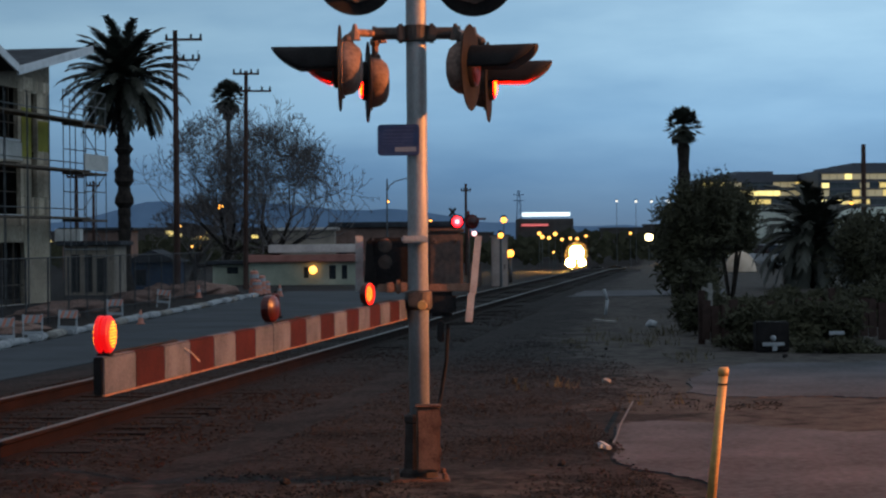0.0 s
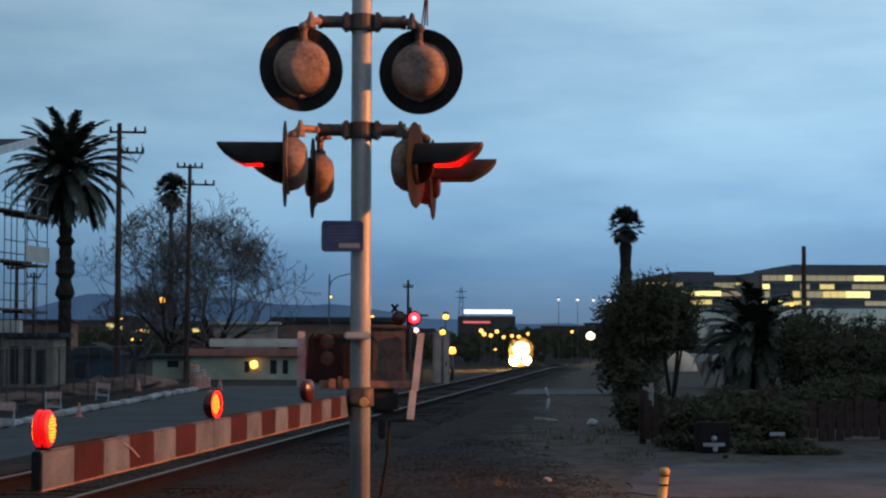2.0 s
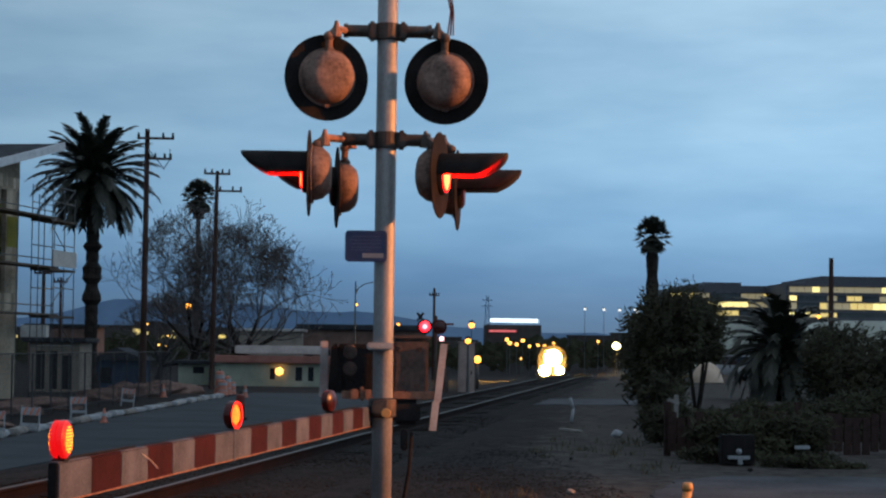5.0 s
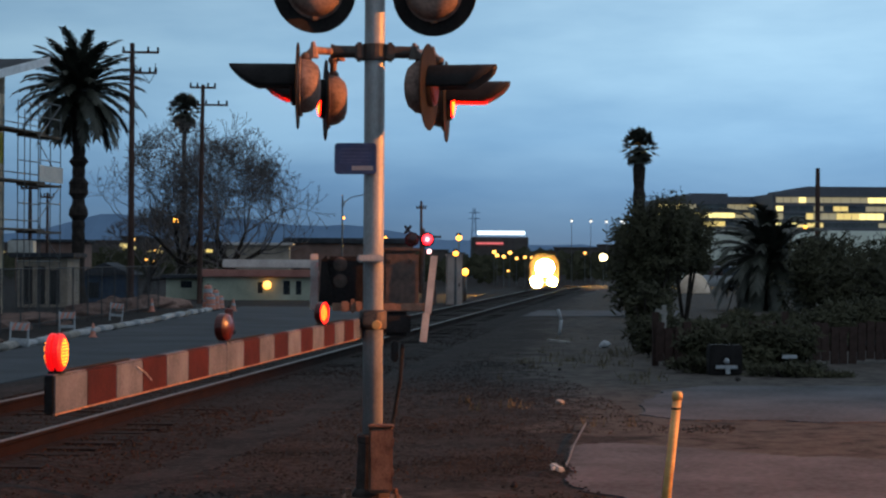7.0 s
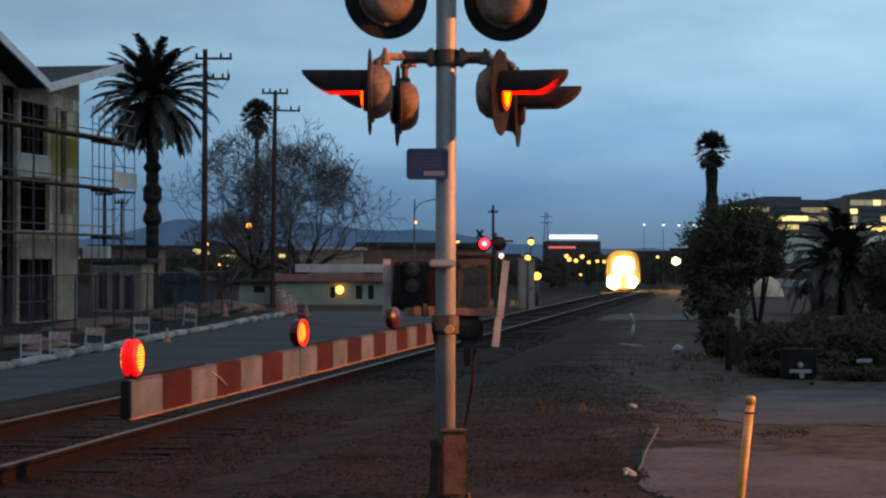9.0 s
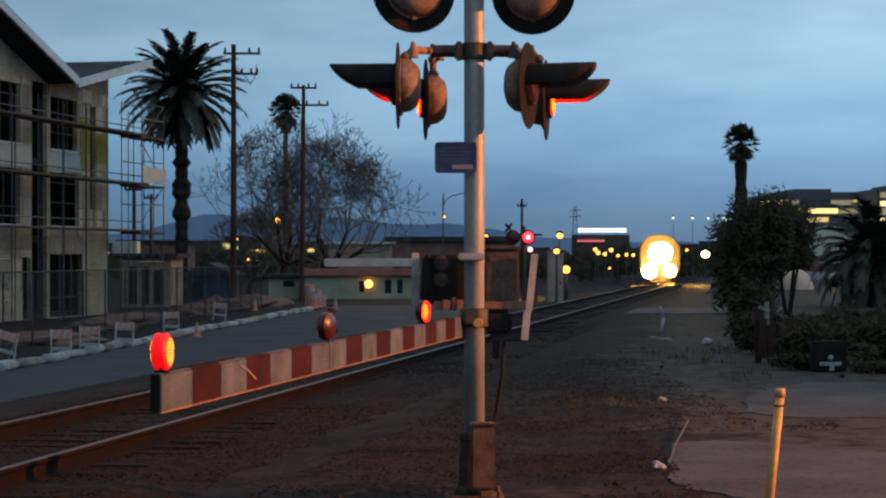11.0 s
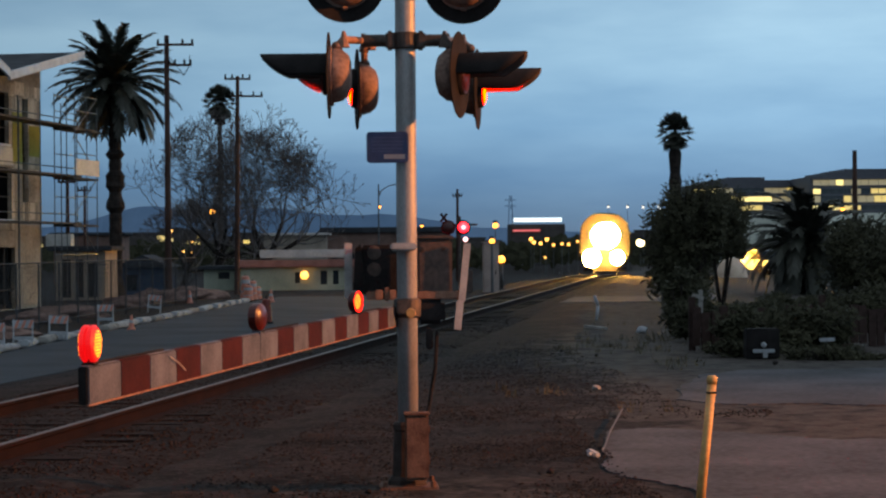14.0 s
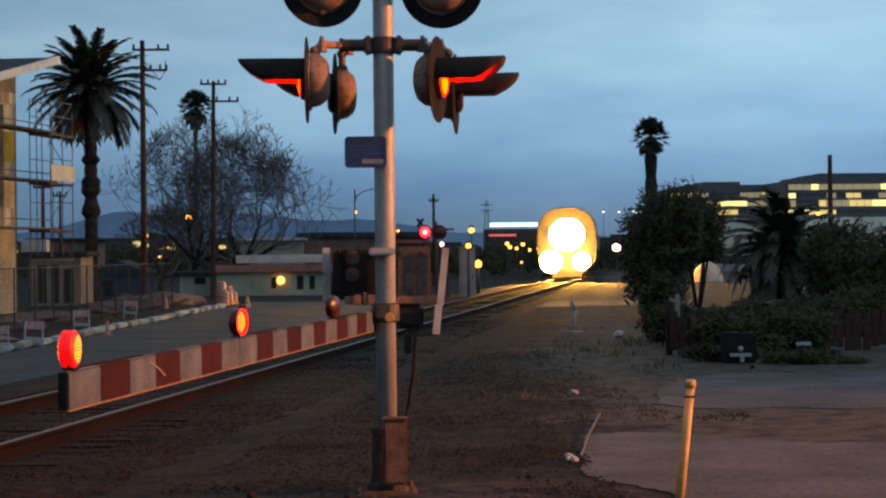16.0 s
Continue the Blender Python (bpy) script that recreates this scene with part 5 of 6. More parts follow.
# added drum: the dark shape here is the arm's unlit middle lamp
drum(-3.481, 70, -0.88, -0.041 + 0.9, 0.19, True, "added dark red drum in place of the unlit arm lamp")
for k, (x, y, h) in enumerate(((-6.06, 101, 1.25), (-5.78, 102, 1.0), (-5.89, 100.5, 0.8), (-5.608, 103, 0.7))):
    drum(x, y, -0.9, h, 0.26, False, "orange and white construction drum in a cluster")
# spoil heaps and boxes behind the fence
for x, y, w, h in ((-10.978, 80, 2.2, 0.6), (-11.182, 74, 1.6, 0.5), (-9.278, 100, 2.0, 0.9), (-9.941, 92, 1.7, 0.7), (-10.919, 62, 2.0, 0.5), (-8.52, 108, 2.4, 0.8)):
    bm = B()
    bmesh.ops.create_icosphere(bm, subdivisions=4, radius=1.0)
    for v in bm.verts:
        v.co *= 1 + 0.35 * noise.noise(v.co * 2.3 + Vector((x, y, 0)))
        v.co = Vector((v.co.x * w * 0.75, v.co.y * w * 0.5, max(v.co.z, -0.15) * h * 0.75))
    single("dirt_mound", bm, STUCCO_BROWN, "low mound of broken soil behind the fence", "dirt mound", "dirt mounds", at=pose(x - 0.8, y, -0.9))


# ---- houses across the street ----
def low_house(x0, x1, y, z0, eave, material, roof_mat, label, roof_h, depth=7.0, flat=True, windows=(), over=0.4):
    h = thing("house", label, "house", "houses", at=pose((x0 + x1) / 2, y, z0))
    w = x1 - x0
    part("wall", holed_wall(B(), -w / 2, w / 2, 0, eave - z0, [(a - (x0 + x1) / 2, b - (x0 + x1) / 2, za - z0, zb - z0) for a, b, za, zb in windows]), material, h)
    part("body", box(B(), 0, depth / 2 + 0.25, 0, w, depth, eave - z0 - 0.02), material, h, "wall block behind the front")
    for a, b, za, zb in windows:
        part("window", box(B(), (a + b) / 2 - (x0 + x1) / 2, 0.15, za - z0, b - a, 0.06, zb - za), GLASS_DARK, h, "dark window pane")
    bm = B()
    if flat:
        box(bm, 0, depth / 2, eave - z0, w + 2 * over, depth + 2 * over, roof_h, bevel=0.05)
    else:
        v = [bm.verts.new(p) for p in ((-w / 2 - over, -over, 0), (w / 2 + over, -over, 0), (0, -over, roof_h), (-w / 2 - over, depth, 0), (w / 2 + over, depth, 0), (0, depth, roof_h))]
        for f in ((0, 1, 2), (5, 4, 3), (0, 3, 4, 1), (1, 4, 5, 2), (2, 5, 3, 0)):
            bm.faces.new([v[k] for k in f])
        bmesh.ops.translate(bm, verts=bm.verts, vec=(0, 0, eave - z0))
    part("roof", bm, roof_mat, h)
    return h


low_house(-12.042, -5.583, 150, -1.4, 0.19, STUCCO_GREEN, ROOF, "low green stucco house with flat dark roof", 0.25, windows=[(-11, -10.167, -0.5, 0.0), (-8.292, -7.25, -0.5, 0.0)])
gh = low_house(-9.084, -1.298, 146, -1.4, 0.352, STUCCO_GREEN, ROOF_RED, "low green house with reddish roof edge and porch", 0.5, windows=[(-5.232, -4.867, -0.8, 0.0), (-3.407, -2.92, -0.9, 0.1), (-2.514, -2.109, -0.9, 0.1)])
part("upper_roof", box(B(), -4.542 - -5.191, 5, 1.001 + 1.4, 6.692, 4.5, 0.608, bevel=0.05), ROOF_PALE, gh, "pale raised roof deck")
bm = B()
bmesh.ops.create_icosphere(bm, subdivisions=2, radius=0.3, matrix=Matrix.Translation((-4.542 - -5.191, -0.35, -0.216 + 1.4)))
part("porch_light", bm, WARM, gh, "warm glowing porch light", True)
low_house(-15.744, -12.856, 130, -1.2, 0.571, BLUE_SHED, ROOF, "dark blue gabled shed", 0.794, flat=False, windows=[(-15.456, -14.661, -0.9, 0.1)])
ps = low_house(-16.44, -13.86, 108, -0.95, 1.66, STUCCO_TAN, ROOF, "tan lean-to porch beside the building site", 0.25, 5.0, windows=[(-16.14, -15.66, -0.8, 1.2), (-15.42, -15, -0.8, 1.2), (-14.76, -14.28, -0.8, 1.0)])
part("roof_box", box(B(), -16.26 - -15.15, 0.3, 1.9 + 0.95, 1.32, 1.2, 0.66, bevel=0.03), WRAP, ps, "pale box on the roof")
low_house(-9.711, -3.906, 190, -1.7, 2.904, STUCCO_TAN, ROOF_PALE, "plain tan commercial building", 0.25)
low_house(-4.442, 8.314, 205, -1.8, 3.228, STUCCO_BROWN, ROOF, "dark brown flat-roofed building", 0.55, windows=[(-3.758, -3.075, 0.2, 1.2), (-2.221, -1.367, 0.2, 1.2), (-0.228, 0.626, 0.2, 1.2)])
low_house(-32.2, -25.317, 210, -1.8, 3.207, STUCCO_BROWN, ROOF, "far dark low building", 0.3)


# ---- crossing equipment beyond the track ----
def make_cabinet():
    c = thing("relay_cabinet", "grey railway relay cabinet beside the far signal", "cabinet", at=pose(4.72, 78, -0.36))
    part("cabinet_body", box(B(), 0, 0, 0, 0.6, 0.6, 2.2, bevel=0.03), CABINET, c)
    part("cabinet_roof", box(B(), 0, 0, 2.2, 0.68, 0.68, 0.06, bevel=0.02), CABINET, c)
    d = part("cabinet_door", box(B(), 0, -0.31, 0.12, 0.5, 0.03, 1.95, bevel=0.01), CABINET, c, "flat door")
    part("door_handle", box(B(), 0.17, -0.335, 1.0, 0.04, 0.03, 0.16), BLACK, d)


def make_far_signal():
    s = thing("crossing_signal", "far railway crossing signal with glowing red lamp", "railway signal", at=pose(3.622, 80.0, -0.4))
    part("pole", tube(B(), (0, 0, 0), (0, 0, 3.3), 0.06, 0.06, 12), ALU, s)
    part("crossarm", box(B(), 0.1, -0.06, 2.557 + 0.38, 1.2, 0.06, 0.08), ALU, s)
    for x, lit in ((3.756 - 3.622, False), (3.17 - 3.622, True)):
        z = 2.468 + 0.4
        m = Matrix.Translation((x, -0.12, z)) @ Matrix.Rotation(radians(90), 4, "X")
        head = part("flasher_head", lathe(B(), ((0.29, 0), (0.29, 0.02), (0.11, 0.03)), m, 24), BLACK, s, "round black background")
        part("housing", lathe(B(), ((0.16, -0.12), (0.19, -0.01), (0.16, 0.0)), m, 16), HOUSING, head, "faded lamp housing", True)
        face = Matrix.Rotation(radians(90), 4, "Y")
        lens = part("lens", lathe(B(), ((0.2, -0.02), (0.22, 0.0), (0.2, 0.02)), face, 20), RED_RIM, s, "round red lens")
        at = pose(x, -0.4, z, 0, 0, -90)
        lens.matrix_basis = at
        part("lit_side", lathe(B(), ((0.215, 0.021), (0.17, 0.035), (0.02, 0.045)), face, 20), SIGNAL_RED, lens, "glowing red lens", True)
        part("lamp_core", lathe(B(), ((0.09, 0.046), (0.07, 0.052), (0.01, 0.056)), face, 16), SIGNAL_CORE, lens, "hot pale lamp core", True)
        part("dark_side", lathe(B(), ((0.01, -0.035), (0.17, -0.03), (0.19, -0.021)), face, 20), DARK_LENS, lens, "unlit dark red lamp face", True)
        TURNERS.append((lens, at, lit, 1, 0, FAR_FLASH))
    bm = B()
    for tilt in (52, -52):
        box(bm, -0.62, -0.1, 3.2, 0.4, 0.02, 0.1, pose(0, 0, 0, 0, tilt, 0), bevel=0.004)
    part("crossbuck", bm, SOOT, s, "dark crossed warning boards")
    bm = B()
    bmesh.ops.create_icosphere(bm, subdivisions=2, radius=0.1, matrix=Matrix.Translation((3.844 - 3.622, -0.2, 2.001 + 0.4)))
    part("indicator_lamp", bm, glow("pink_indicator", (1.0, 0.5, 0.5), 3.0), s, "small pale indicator lamp", True)
    part("equipment_case", box(B(), 0.25, 0.1, 0.3, 0.5, 0.4, 0.9, bevel=0.03), GREY_BOX, s, "grey equipment case")


make_cabinet()
make_far_signal()
mp = thing("marker_post", "shiny round steel marker post with amber lamp", "post", at=pose(5.53, 84, -0.2))
part("post_shaft", tube(B(), (0, 0, 0), (0, 0, 1.06 + 0.2), 0.07, 0.07, 16), SHINE, mp, "smooth steel shaft", True)
bm = B()
bmesh.ops.create_icosphere(bm, subdivisions=2, radius=0.16, matrix=Matrix.Translation((0, 0, 1.177 + 0.2)))
part("post_lamp", bm, SODIUM, mp, "amber lamp", True)


# ---- open ground to the right of the track ----
bm = B()
tube(bm, (0.079 * -0.3, 0, -0.1), (0.075, 0, 0.82), 0.031, 0.029, 16)
bollard = thing("bollard", "leaning yellow painted steel marker post", "bollard", at=pose(2.145, 13.0, 0))
part("bollard_post", bm, YELLOW, bollard, "chipped yellow tube", True)
part("bollard_cap", lathe(B(), ((0.033, 0.0), (0.035, 0.04), (0.026, 0.055)), Matrix.Translation((0.074, 0, 0.8)), 16), YELLOW, bollard, "domed cap", True)
part("bollard_band", lathe(B(), ((0.0325, 0.0), (0.0325, 0.012)), Matrix.Translation((0.069, 0, 0.74)), 16), BLACK, bollard, "dark strap")

hose = thing("broken_pipe", "thin pale broken pipe lying on the dirt", "pipe")
bm = B()
bent(bm, [(1.92, 16.6, 0.014), (2.02, 17.2, 0.012), (2.2, 18.4, 0.01), (2.42, 19.7, 0.008), (2.64, 21.0, 0.006)], 0.009, 7)
part("pipe_length", bm, ALU, hose, "thin grey pipe")
bm = B()
box(bm, 1.83, 16.42, 0.0, 0.07, 0.16, 0.035, pose(0, 0, 0, 12, 8, 25), bevel=0.015)
box(bm, 1.79, 16.32, 0.01, 0.03, 0.1, 0.025, pose(0, 0, 0, 5, -10, -20), bevel=0.01)
part("pipe_end", bm, WHITE_PLASTIC, hose, "broken white end")


def stone(x, y, r, material, name, label):
    bm = B()
    bmesh.ops.create_icosphere(bm, subdivisions=2, radius=r)
    for v in bm.verts:
        v.co *= 1 + 0.4 * noise.noise(v.co / r * 1.2 + Vector((x * 3, y, 0)))
        v.co.z *= 0.7
    single(name, bm, material, label, name.replace("_", " "), "scattered " + name.replace("_", " ") + "s", at=pose(x, y, ground_z(x, y) + r * 0.3, rng.uniform(-20, 20), 0, rng.uniform(0, 360)))


stone(5.373, 39.8, 0.11, WHITE_PLASTIC, "litter_bag", "crumpled white litter bag on the dirt")
stone(2.707, 24.0, 0.05, CONCRETE, "litter_bag", "small pale scrap of litter on dirt")
for k in range(22):
    y = rng.uniform(13.2, 34)
    x = rng.uniform(-2.2, 4.8) * y / 20 + 0.3
    if across(x, y) < -2.4 and not (x > 1.8 and y < 28.5):
        stone(x, y, rng.choice((0.018, 0.024, 0.03, 0.04)), PEBBLE, "loose_stone", "pale loose stone on the dirt")
def scatter(name, count, place, label, seed, material):
    """Loose small stones, each a rough little solid of its own, joined as one spread."""
    r = random.Random(seed)
    v, f = [], []
    for _ in range(count):
        x, y, z, size = place(r)
        n = len(v)
        a = r.uniform(0, math.tau)
        for k in range(4):
            v.append((x + size * math.cos(a + k * 1.57) * r.uniform(0.6, 1.2), y + size * math.sin(a + k * 1.57) * r.uniform(0.6, 1.2), z - size * 0.2))
        for k in range(4):
            v.append((x + size * 0.5 * math.cos(a + k * 1.57) * r.uniform(0.5, 1.3), y + size * 0.5 * math.sin(a + k * 1.57) * r.uniform(0.5, 1.3), z + size * r.uniform(0.2, 0.55)))
        f += [(n + 4, n + 5, n + 6, n + 7)] + [(n + k, n + (k + 1) % 4, n + 4 + (k + 1) % 4, n + 4 + k) for k in range(4)]
    tagged(pydata(name, v, f, material, None), label, "stones", kind="stuff")


def dirt_spot(r):
    while True:
        y = 11 + 26 * r.random() ** 1.7
        x = r.uniform(-0.22, 0.2) * y
        q = across(x, y)
        if (x > 2.0 and y < 20) or (x > 3.4 and y > 21):
            continue
        if q < -1.8 and noise.noise((x * 0.8, y * 0.5, 4)) > r.uniform(-0.5, 0.5):
            return x, y, ground_z(x, y) - 0.012, r.choice((0.006, 0.008, 0.011, 0.017))


def ballast_spot(r):
    y = 11 + 40 * r.random() ** 1.6
    a = r.uniform(-2.3, 2.3)
    x = track_x(y) + a
    return x, y, ground_z(x, y) + (0.02 if abs(a) < 1.5 else 0.02 - 0.145 * (abs(a) - 1.5)), r.choice((0.011, 0.015, 0.02, 0.026))


scatter("loose_gravel", 22000, dirt_spot, "pale gravel and chips scattered over dark dirt", 2, PEBBLE)
scatter("ballast_stone", 26000, ballast_spot, "loose rust-stained ballast stones between the rails", 3, LOOSE_BALLAST)

r7 = random.Random(17)
v, f = [], []
for _ in range(520):
    y = r7.uniform(21, 44)
    x = r7.uniform(0.02, 0.17) * y
    if across(x, y) > -3 or noise.noise((x * 0.5, y * 0.25, 9)) < -0.05 or (x > 3.3 and y < 28):
        continue
    for _ in range(7):
        a, hgt = r7.uniform(0, math.tau), r7.uniform(0.04, 0.13)
        root = Vector((x + r7.gauss(0, 0.06), y + r7.gauss(0, 0.06), ground_z(x, y) - 0.03))
        strip(v, f, root, root + Vector((math.cos(a) * hgt * 0.6, math.sin(a) * hgt * 0.6, hgt)), Vector((-math.sin(a), math.cos(a), 0)), 0.006, 0.002)
tagged(pydata("dry_grass_tufts", v, f, DRY_GRASS, None), "sparse dry grass tufts on the dirt", "grass", kind="stuff")

# pale marker bent stake beyond the dirt
bm = B()
bent(bm, [(0, 0, -0.05), (0.05, 0, 0.3), (-0.03, 0, 0.55)], 0.035, 8)
single("flat_plate", box(B(), 0, 0, 0, 0.7, 0.12, 0.05, pose(0, 0, 0, 0, 2, -60), bevel=0.01), CONCRETE, "narrow pale plank lying on the dirt", "plank", at=pose(4.7, 41.8, -0.01))
single("bent_stake", bm, WHITE_PLASTIC, "pale bent plastic stake on the dirt", "stake", at=pose(5.288, 47, 0), smooth=True)

# board fence, hedge and yard
fence = thing("board_fence", "low dark red-brown board fence behind the gravel", "fence")
bm = B()
box(bm, 0, 0, 0, 0.15, 0.03, 0.64, bevel=0.006)
board = mesh_of("fence_board", bm, FENCE_WOOD)
for k in range(42):
    ob = new("fence_board", board)
    ob.parent = fence
    ob.matrix_basis = pose(5.35 + 0.165 * k, 33 + 0.05 * k, -0.02 + rng.uniform(-0.08, 0.08), rng.uniform(-3, 3), rng.uniform(-2, 2), 17)
for z in (0.18, 0.5):
    part("fence_rail", box(B(), 8.75, 34.08, z, 7.0, 0.05, 0.09, Matrix.Rotation(radians(16.8), 4, "Z")), FENCE_WOOD, fence)
for k in range(4):
    part("fence_post", box(B(), 5.3 + 2.3 * k, 33.1 + 0.7 * k, -0.1, 0.1, 0.1, 0.95), FENCE_WOOD, fence)

bush(7.98, 50, 0, 0.95, 1.05, 2.95, 15000, rng, "tall dark shrub with ragged outline", 0.045, sprigs=130)
bush(9.0, 51.5, 0, 0.8, 0.8, 1.5, 6000, rng, "dark small tree merged with the tall shrub", 0.05, sprigs=60, clear=1.4)
for x, y, w, h in ((7.3, 38.5, 0.9, 0.62), (8.3, 39.5, 1.0, 0.68), (9.5, 40.5, 1.0, 0.66), (10.6, 41.0, 1.0, 0.8), (11.6, 41.5, 1.1, 0.9)):
    bush(x, y, 0, w, 0.7, h, 3600, rng, "dense dark hedge shrub behind the board fence", 0.05, group="hedge shrubs")
bush(9.61, 62, 0, 1.15, 1.2, 2.9, 4500, rng, "dark evergreen shrub behind the hedge", 0.08, sprigs=40)
bush(6.11, 36, 0, 0.75, 0.5, 0.62, 3500, rng, "low dark hedge shrub", 0.05)
bush(5.922, 38, 0, 0.5, 0.5, 1.25, 2600, rng, "low dark hedge shrub", 0.05)
bush(6.136, 32.2, 0, 0.9, 0.5, 0.6, 3500, rng, "low dark hedge shrub", 0.05)
bush(7.254, 32.4, 0, 1.0, 0.5, 0.65, 3500, rng, "low dark hedge shrub", 0.05)
bush(12.942, 52, 0, 1.4, 1.0, 2.2, 5000, rng, "leafy dark green shrub by the fence", 0.06, sprigs=40)
bush(13.013, 48, 0, 1.3, 1.0, 2.0, 5000, rng, "leafy dark green shrub by the fence", 0.06, sprigs=40)
bush(12.907, 44, 0, 1.3, 1.0, 1.9, 4000, rng, "leafy dark green shrub by the fence", 0.06, sprigs=40)
bush(14.461, 95, 0, 1.2, 1.2, 3.6, 3000, rng, "thin shrub beside the track bend", 0.08)
bush(5.821, 31, -0.05, 0.9, 0.3, 0.25, 1600, rng, "low weeds before the fence", 0.035, "weed_patch")
bush(6.967, 30, -0.05, 0.9, 0.3, 0.22, 1600, rng, "low weeds before the fence", 0.035, "weed_patch")

box_ob = thing("utility_box", "dark utility box with white cross-shaped bracket", "utility box", at=pose(5.945, 30.4, -0.02))
part("box_body", box(B(), 0, 0.15, 0, 0.5, 0.3, 0.45, bevel=0.02), BLACK, box_ob)
part("bracket_bar", box(B(), 0, -0.03, 0.069 + 0.02, 0.33, 0.04, 0.055, bevel=0.008), WHITE_PLASTIC, box_ob, "white horizontal bar")
part("bracket_stem", box(B(), 0.02, -0.03, -0.007 + 0.02, 0.07, 0.035, 0.1, bevel=0.008), WHITE_PLASTIC, box_ob, "white stem")
bm = B()
bmesh.ops.create_icosphere(bm, subdivisions=2, radius=0.045, matrix=Matrix.Translation((0, -0.03, 0.187 + 0.02)))
part("bracket_knob", bm, WHITE_PLASTIC, box_ob, "white knob", True)
post = thing("fence_stub", "weathered pale wooden post with short arm", "post", at=pose(5.509, 33.5, -0.02))
part("stub_post", box(B(), 0, 0, 0, 0.07, 0.07, 0.955 + 0.02, bevel=0.008), CONCRETE, post)
part("stub_arm", box(B(), -0.05, -0.04, 0.834, 0.2, 0.03, 0.06, Matrix.Rotation(radians(20), 4, "Y")), CONCRETE, post)
scrap = thing("scrap_sheet", "pale scrap sheet leaning on the fence", "scrap", at=pose(7.271, 32, 0.1, 0, 0, 12))
part("sheet_metal", box(B(), 0, 0, 0.05, 0.26, 0.03, 0.06, bevel=0.004), WHITE_PLASTIC, scrap)
part("sheet_leg", box(B(), 0.05, 0.04, -0.2, 0.04, 0.04, 0.3), BLACK, scrap)

tent = thing("dome_tent", "cream canvas dome tent in the yard", "tent", at=pose(18.871, 105, 0))
part("tent_shell", lathe(B(), [(0.82 * math.cos(radians(a)), 1.05 * math.sin(radians(a)) - 0.65) for a in range(0, 86, 9)], Matrix.Translation((0, 0, 0.65)), 24), CANVAS, tent, "", True)
part("tent_hem", lathe(B(), ((0.83, 0.0), (0.85, 0.05), (0.82, 0.1)), Matrix(), 24), CANVAS, tent, "folded canvas hem")


def parked_car(x, y, turn, lit, label):
    c = thing("car", label, "car", "parked cars", at=pose(x, y, ground_z(x, y), 0, 0, turn))
    bm = B()
    box(bm, 0, 0, 0.35, 1.75, 4.3, 0.6, bevel=0.14)
    part("car_body", bm, CAR_PAINT, c, "pale painted body")
    bm = B()
    slab(bm, [(-0.75, -1.0), (0.75, -1.0), (0.75, 1.3), (-0.75, 1.3)], 0.95, 1.45)
    part("car_cabin", bm, GLASS_DARK, c, "dark glazed cabin")
    part("car_roof", box(B(), 0, 0.15, 1.45, 1.5, 2.1, 0.06, bevel=0.02), CAR_PAINT, c)
    for sx in (-0.8, 0.8):
        for sy in (-1.35, 1.35):
            part("wheel", lathe(B(), ((0.32, -0.1), (0.33, 0), (0.32, 0.1)), Matrix.Translation((sx, sy, 0.33)) @ Matrix.Rotation(radians(90), 4, "Y"), 16), BLACK, c)
        part("headlight", box(B(), sx * 0.75, -2.13, 0.62, 0.32, 0.06, 0.18, bevel=0.02), FLOOD if lit else WHITE_PLASTIC, c, "headlight")


parked_car(23.207, 118, 12, True, "pale parked car with headlights on in the yard")
parked_car(28.263, 122, -20, False, "pale parked car behind the fence")
parked_car(27.51, 126, 40, False, "pale parked car behind the short palm")


# ---- office block and the far distance ----
def office(x0, x1, y, tiers, rows, base_top, label, seed):
    r = random.Random(seed)
    o = thing("office_building", label, "office building", "office blocks", at=pose(0, y, -1.7))
    part("core", box(B(), (x0 + x1) / 2, 12, 0, x1 - x0, 24, tiers[0][2] + 1.7), OFFICE_DARK, o, "dark clad block")
    for k, (a, b, top) in enumerate(tiers[1:]):
        part("roof_tier", box(B(), (a + b) / 2, 13 + 2 * k, tiers[0][2] + 1.6, b - a, 20, top - tiers[0][2] + 0.1), OFFICE_DARK, o, "set-back roof storey")
    if base_top:
        part("base_wall", box(B(), (x0 + x1) / 2 + 3, -1.5, 0, x1 - x0, 3, base_top + 1.7), OFFICE_PALE, o, "pale base wall")
    for z, h in rows:
        part("spandrel", box(B(), (x0 + x1) / 2, -0.15, z + h + 1.7, x1 - x0, 0.4, 0.35), OFFICE_DARK, o, "dark floor edge")
        x, run, state = x0 + 0.6, 0, 0
        while x < x1 - 1.5:
            if run <= 0:
                state, run = r.choice((0, 1, 1, 2, 2, 3)), r.choice((1, 2, 3, 4))
            w = r.choice((1.3, 1.3, 1.7))
            part("window", box(B(), x + w / 2, -0.05, z + 1.7, w, 0.12, h), (OFFICE_GLASS, OFFICE_LIT, OFFICE_DIM, OFFICE_BRIGHT)[state], o)
            x, run = x + w + 0.09, run - 1
    return o


office(60.694, 82.967, 380, ((0, 0, 13.09), (64.494, 82.756, 13.934), (68.4, 75.578, 14.568)),
       ((11.401, 0.95), (9.818, 0.95), (8.234, 0.9)), 7.496, "dark stepped office building with lit windows", 4)
office(79.894, 122.275, 365, ((0, 0, 13.958), (83.95, 121.261, 14.871), (87.397, 119.233, 15.479)),
       ((12.336, 1.0), (10.815, 0.9), (9.294, 1.15), (7.875, 0.8)), 7.266, "long dark office building with yellow-lit storeys", 9)


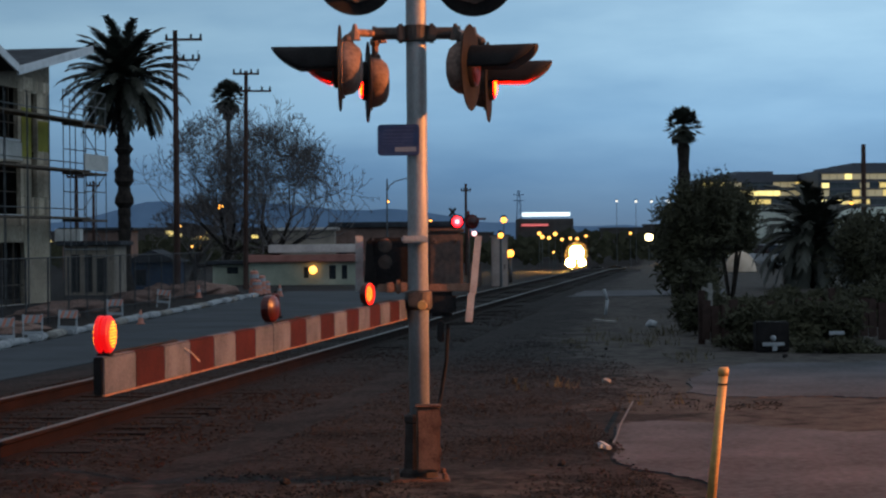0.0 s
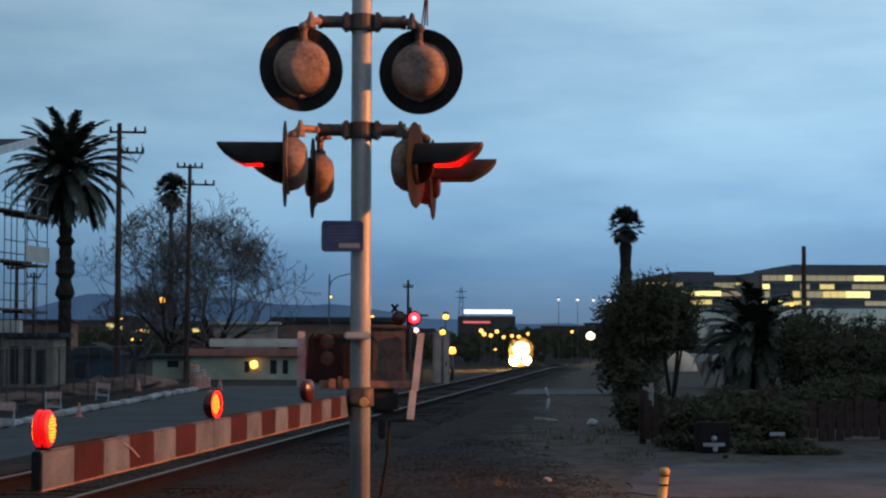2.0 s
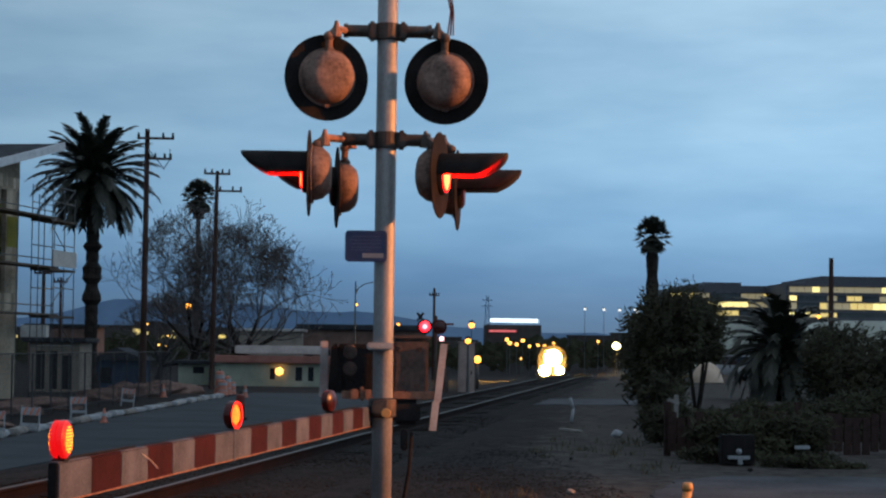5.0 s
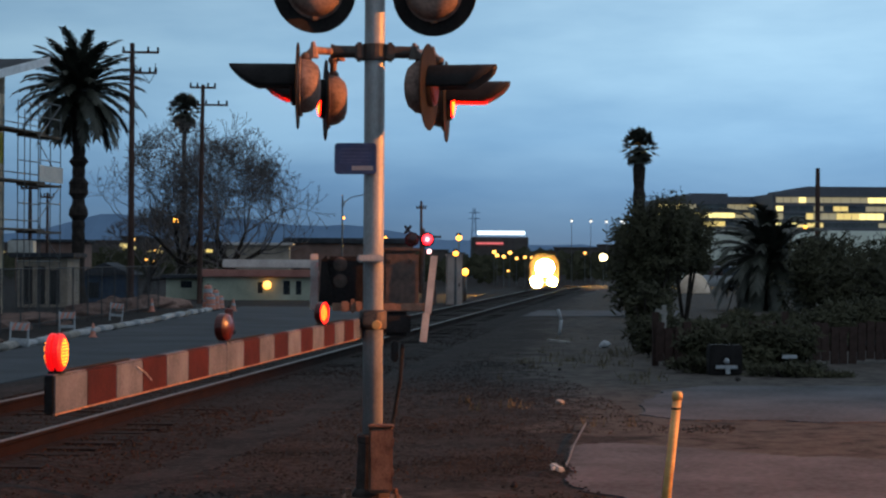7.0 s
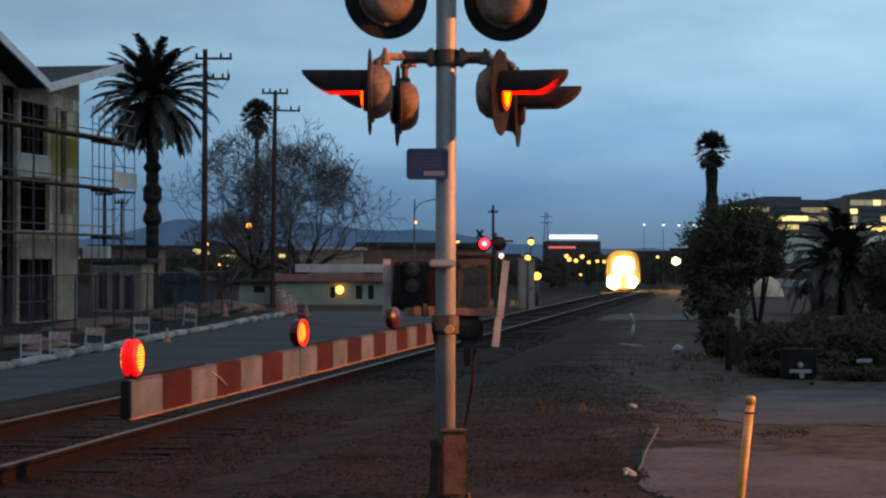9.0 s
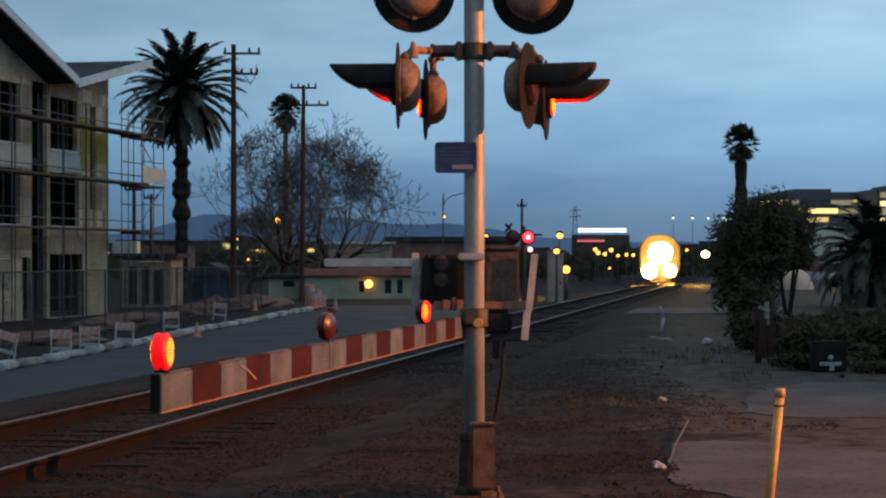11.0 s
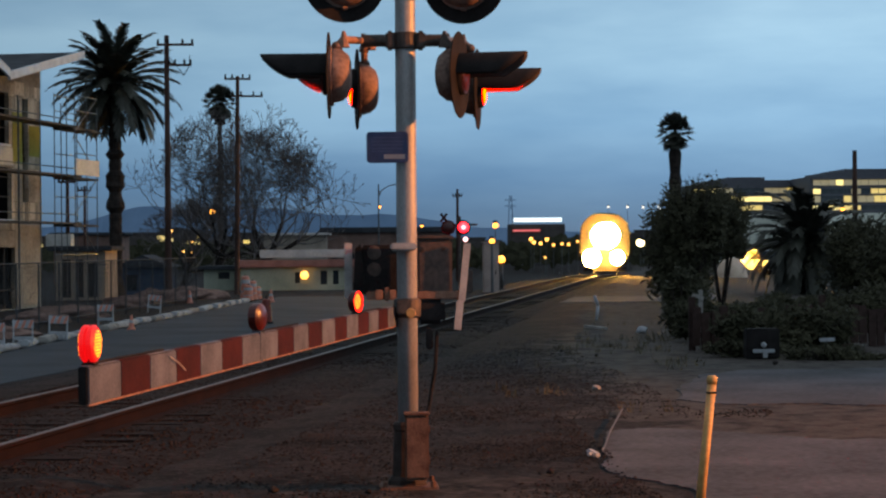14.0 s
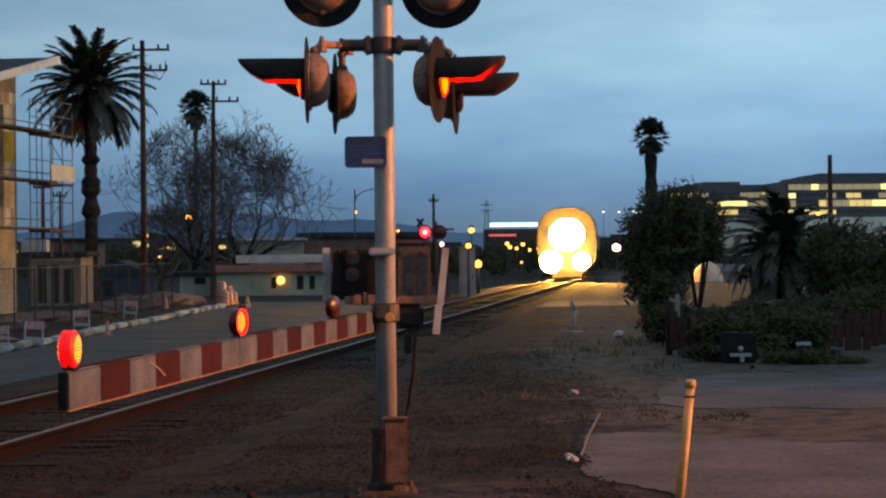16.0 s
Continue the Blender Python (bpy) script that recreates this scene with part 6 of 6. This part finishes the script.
def far_block(x, y, w, top, seed, lit=2):
    r = random.Random(seed)
    b = thing("far_building", "distant dark building with few lights", "building", "far buildings", at=pose(x, y, -1.8))
    part("block", box(B(), 0, 4, 0, w, 8, top + 1.8), FAR_DARK, b)
    part("parapet", box(B(), 0, 4, top + 1.8, w + 0.4, 8.4, 0.3), FAR_DARK, b)
    for k in range(lit):
        ww = r.uniform(0.8, 2.6)
        part("window", box(B(), r.uniform(-0.4, 0.4) * w, -0.02, r.uniform(0.55, 0.85) * (top + 1.8), ww, 0.1, r.uniform(0.5, 0.8)), OFFICE_LIT, b)


rng = random.Random(21)
for k in range(26):
    y = 430 + (k * 37) % 70
    x = -110 + 10.6 * k + rng.uniform(-2, 2)
    far_block(x, y, rng.uniform(9, 15), rng.uniform(2.4, 3.6) if 18 < x < 58 else rng.uniform(3.2, 6.2), k, 0 if -25 < x < 40 else rng.choice((0, 1, 2)))
for k, x in enumerate((-38.222, -35.778, -34, -24.222)):
    far_block(x, 396 + 2.5 * k, 4.5, 5.579 - 0.3 * k, 70 + k, 2)
hall = thing("lit_hall", "distant hall with white light strip on its roof", "building", at=pose(40.133, 480, -1.8))
part("hall_wall", box(B(), 0, 5, 0, 13, 10, 7.023 + 1.8), FAR_DARK, hall)
part("roof_strip", box(B(), 0, -0.2, 7.557 + 1.8, 11.333, 0.4, 0.933), ROOF_LIGHT, hall, "bright white roof light")
part("red_strip", box(B(), 37.467 - 40.133, -0.2, 5.29 + 1.8, 6.4, 0.4, 0.467), RED_STRIP, hall, "thin red light strip")

tower = thing("lattice_tower", "faint distant steel lattice power tower", "power tower", at=pose(63.25, 900, -2))
h = 24.44 + 2
bm = B()
for sx in (-1, 1):
    for sy in (-1, 1):
        tube(bm, (1.7 * sx, 1.7 * sy, 0), (0.5 * sx, 0.5 * sy, h), 0.16, 0.1, 4)
for k in range(7):
    a, b = 1.7 - 1.2 * k / 7, 1.7 - 1.2 * (k + 1) / 7
    for s in (-1, 1):
        tube(bm, (-a * s, -a, h * k / 7), (b * s, -b, h * (k + 1) / 7), 0.09, 0.09, 4)
# tower steel is painted with the same haze blue as the hills
part("tower_legs", bm, HAZE_BLUE, tower)
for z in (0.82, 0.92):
    part("tower_arm", box(B(), 0, 0, h * z, 5, 0.4, 0.3), HAZE_BLUE, tower)


def hill(name, points, y, label):
    v, f = [], []
    for k, (x, z) in enumerate(points):
        v += [(x, y, -4), (x, y + 60, z), (x, y + 500, -4)]
    for k in range(len(points) - 1):
        f += [(3 * k, 3 * k + 3, 3 * k + 4, 3 * k + 1), (3 * k + 1, 3 * k + 4, 3 * k + 5, 3 * k + 2)]
    data = bpy.data.meshes.new(name)
    data.from_pydata(v, [], f)
    data.materials.append(HAZE_BLUE)
    tagged(new(name, data), label, "hill", kind="structure")


ridge = []
for k in range(120):
    x = -1600 + 30 * k
    t = (x + 430) / 160
    z = 20 + 50 * math.exp(-((x + 200) / 420) ** 2) + 16 * math.exp(-((x + 380) / 70) ** 2) + 9 * noise.noise((x * 0.008, 0, 0)) + 3 * noise.noise((x * 0.03, 5, 0))
    ridge.append((x, max(z, 8)))
hill("backdrop_hills", ridge, 3500, "hills coloured haze blue on the horizon")
# dark far tree belt
v, f = [], []
for k in range(5200):
    x, y = rng.uniform(-150, 190), rng.uniform(330, 420)
    top = 2.0 + 2.4 * noise.noise((x * 0.07, 1, 0)) + 1.2 * noise.noise((x * 0.3, 2, 0))
    p = Vector((x, y, -1.8 + (top + 1.8) * rng.random() ** 0.7))
    t = Vector((rng.uniform(-1, 1), 0.2, rng.uniform(-1, 1))).normalized()
    strip(v, f, p, p + t * 1.3, Vector((-t.z, 0, t.x)), 0.7, 0.4)
wood = pydata("far_woods", v, f, LEAF, None)
tagged(wood, "dark belt of distant treetops", "trees", kind="stuff")


# ---- what moves ----
def motions():
    rows = []
    for k in range(33):
        t = 0.5 * k
        y = 288.0 - 11.1 * t
        x = track_x(y)
        heading = math.degrees(math.atan2(track_x(y + 4) - track_x(y - 4), 8.0))
        rows.append((t, pose(x, y, ground_z(x, y) + 0.18, 0, 0, -heading)))
    walk(train, rows)
    for lens, m, lit, swing, pause, changes in TURNERS:
        angle = 0 if lit else 180
        keys = [(0.0, m @ pose(0, 0, 0, 0, 0, angle * swing))]
        for change in changes:
            n = math.floor(change * FPS) - 2 + (pause if angle else 0)
            step = 60 if angle == 0 else -60
            for shift, share in ((0, 0), (1, 1), (2, 2), (3, 3)):
                keys.append(((n + shift) / FPS, m @ pose(0, 0, 0, 0, 0, (angle + share * step) * swing)))
            angle = 180 - angle
        keys.append((16.0, m @ pose(0, 0, 0, 0, 0, angle * swing)))
        walk(lens, keys)


motions()
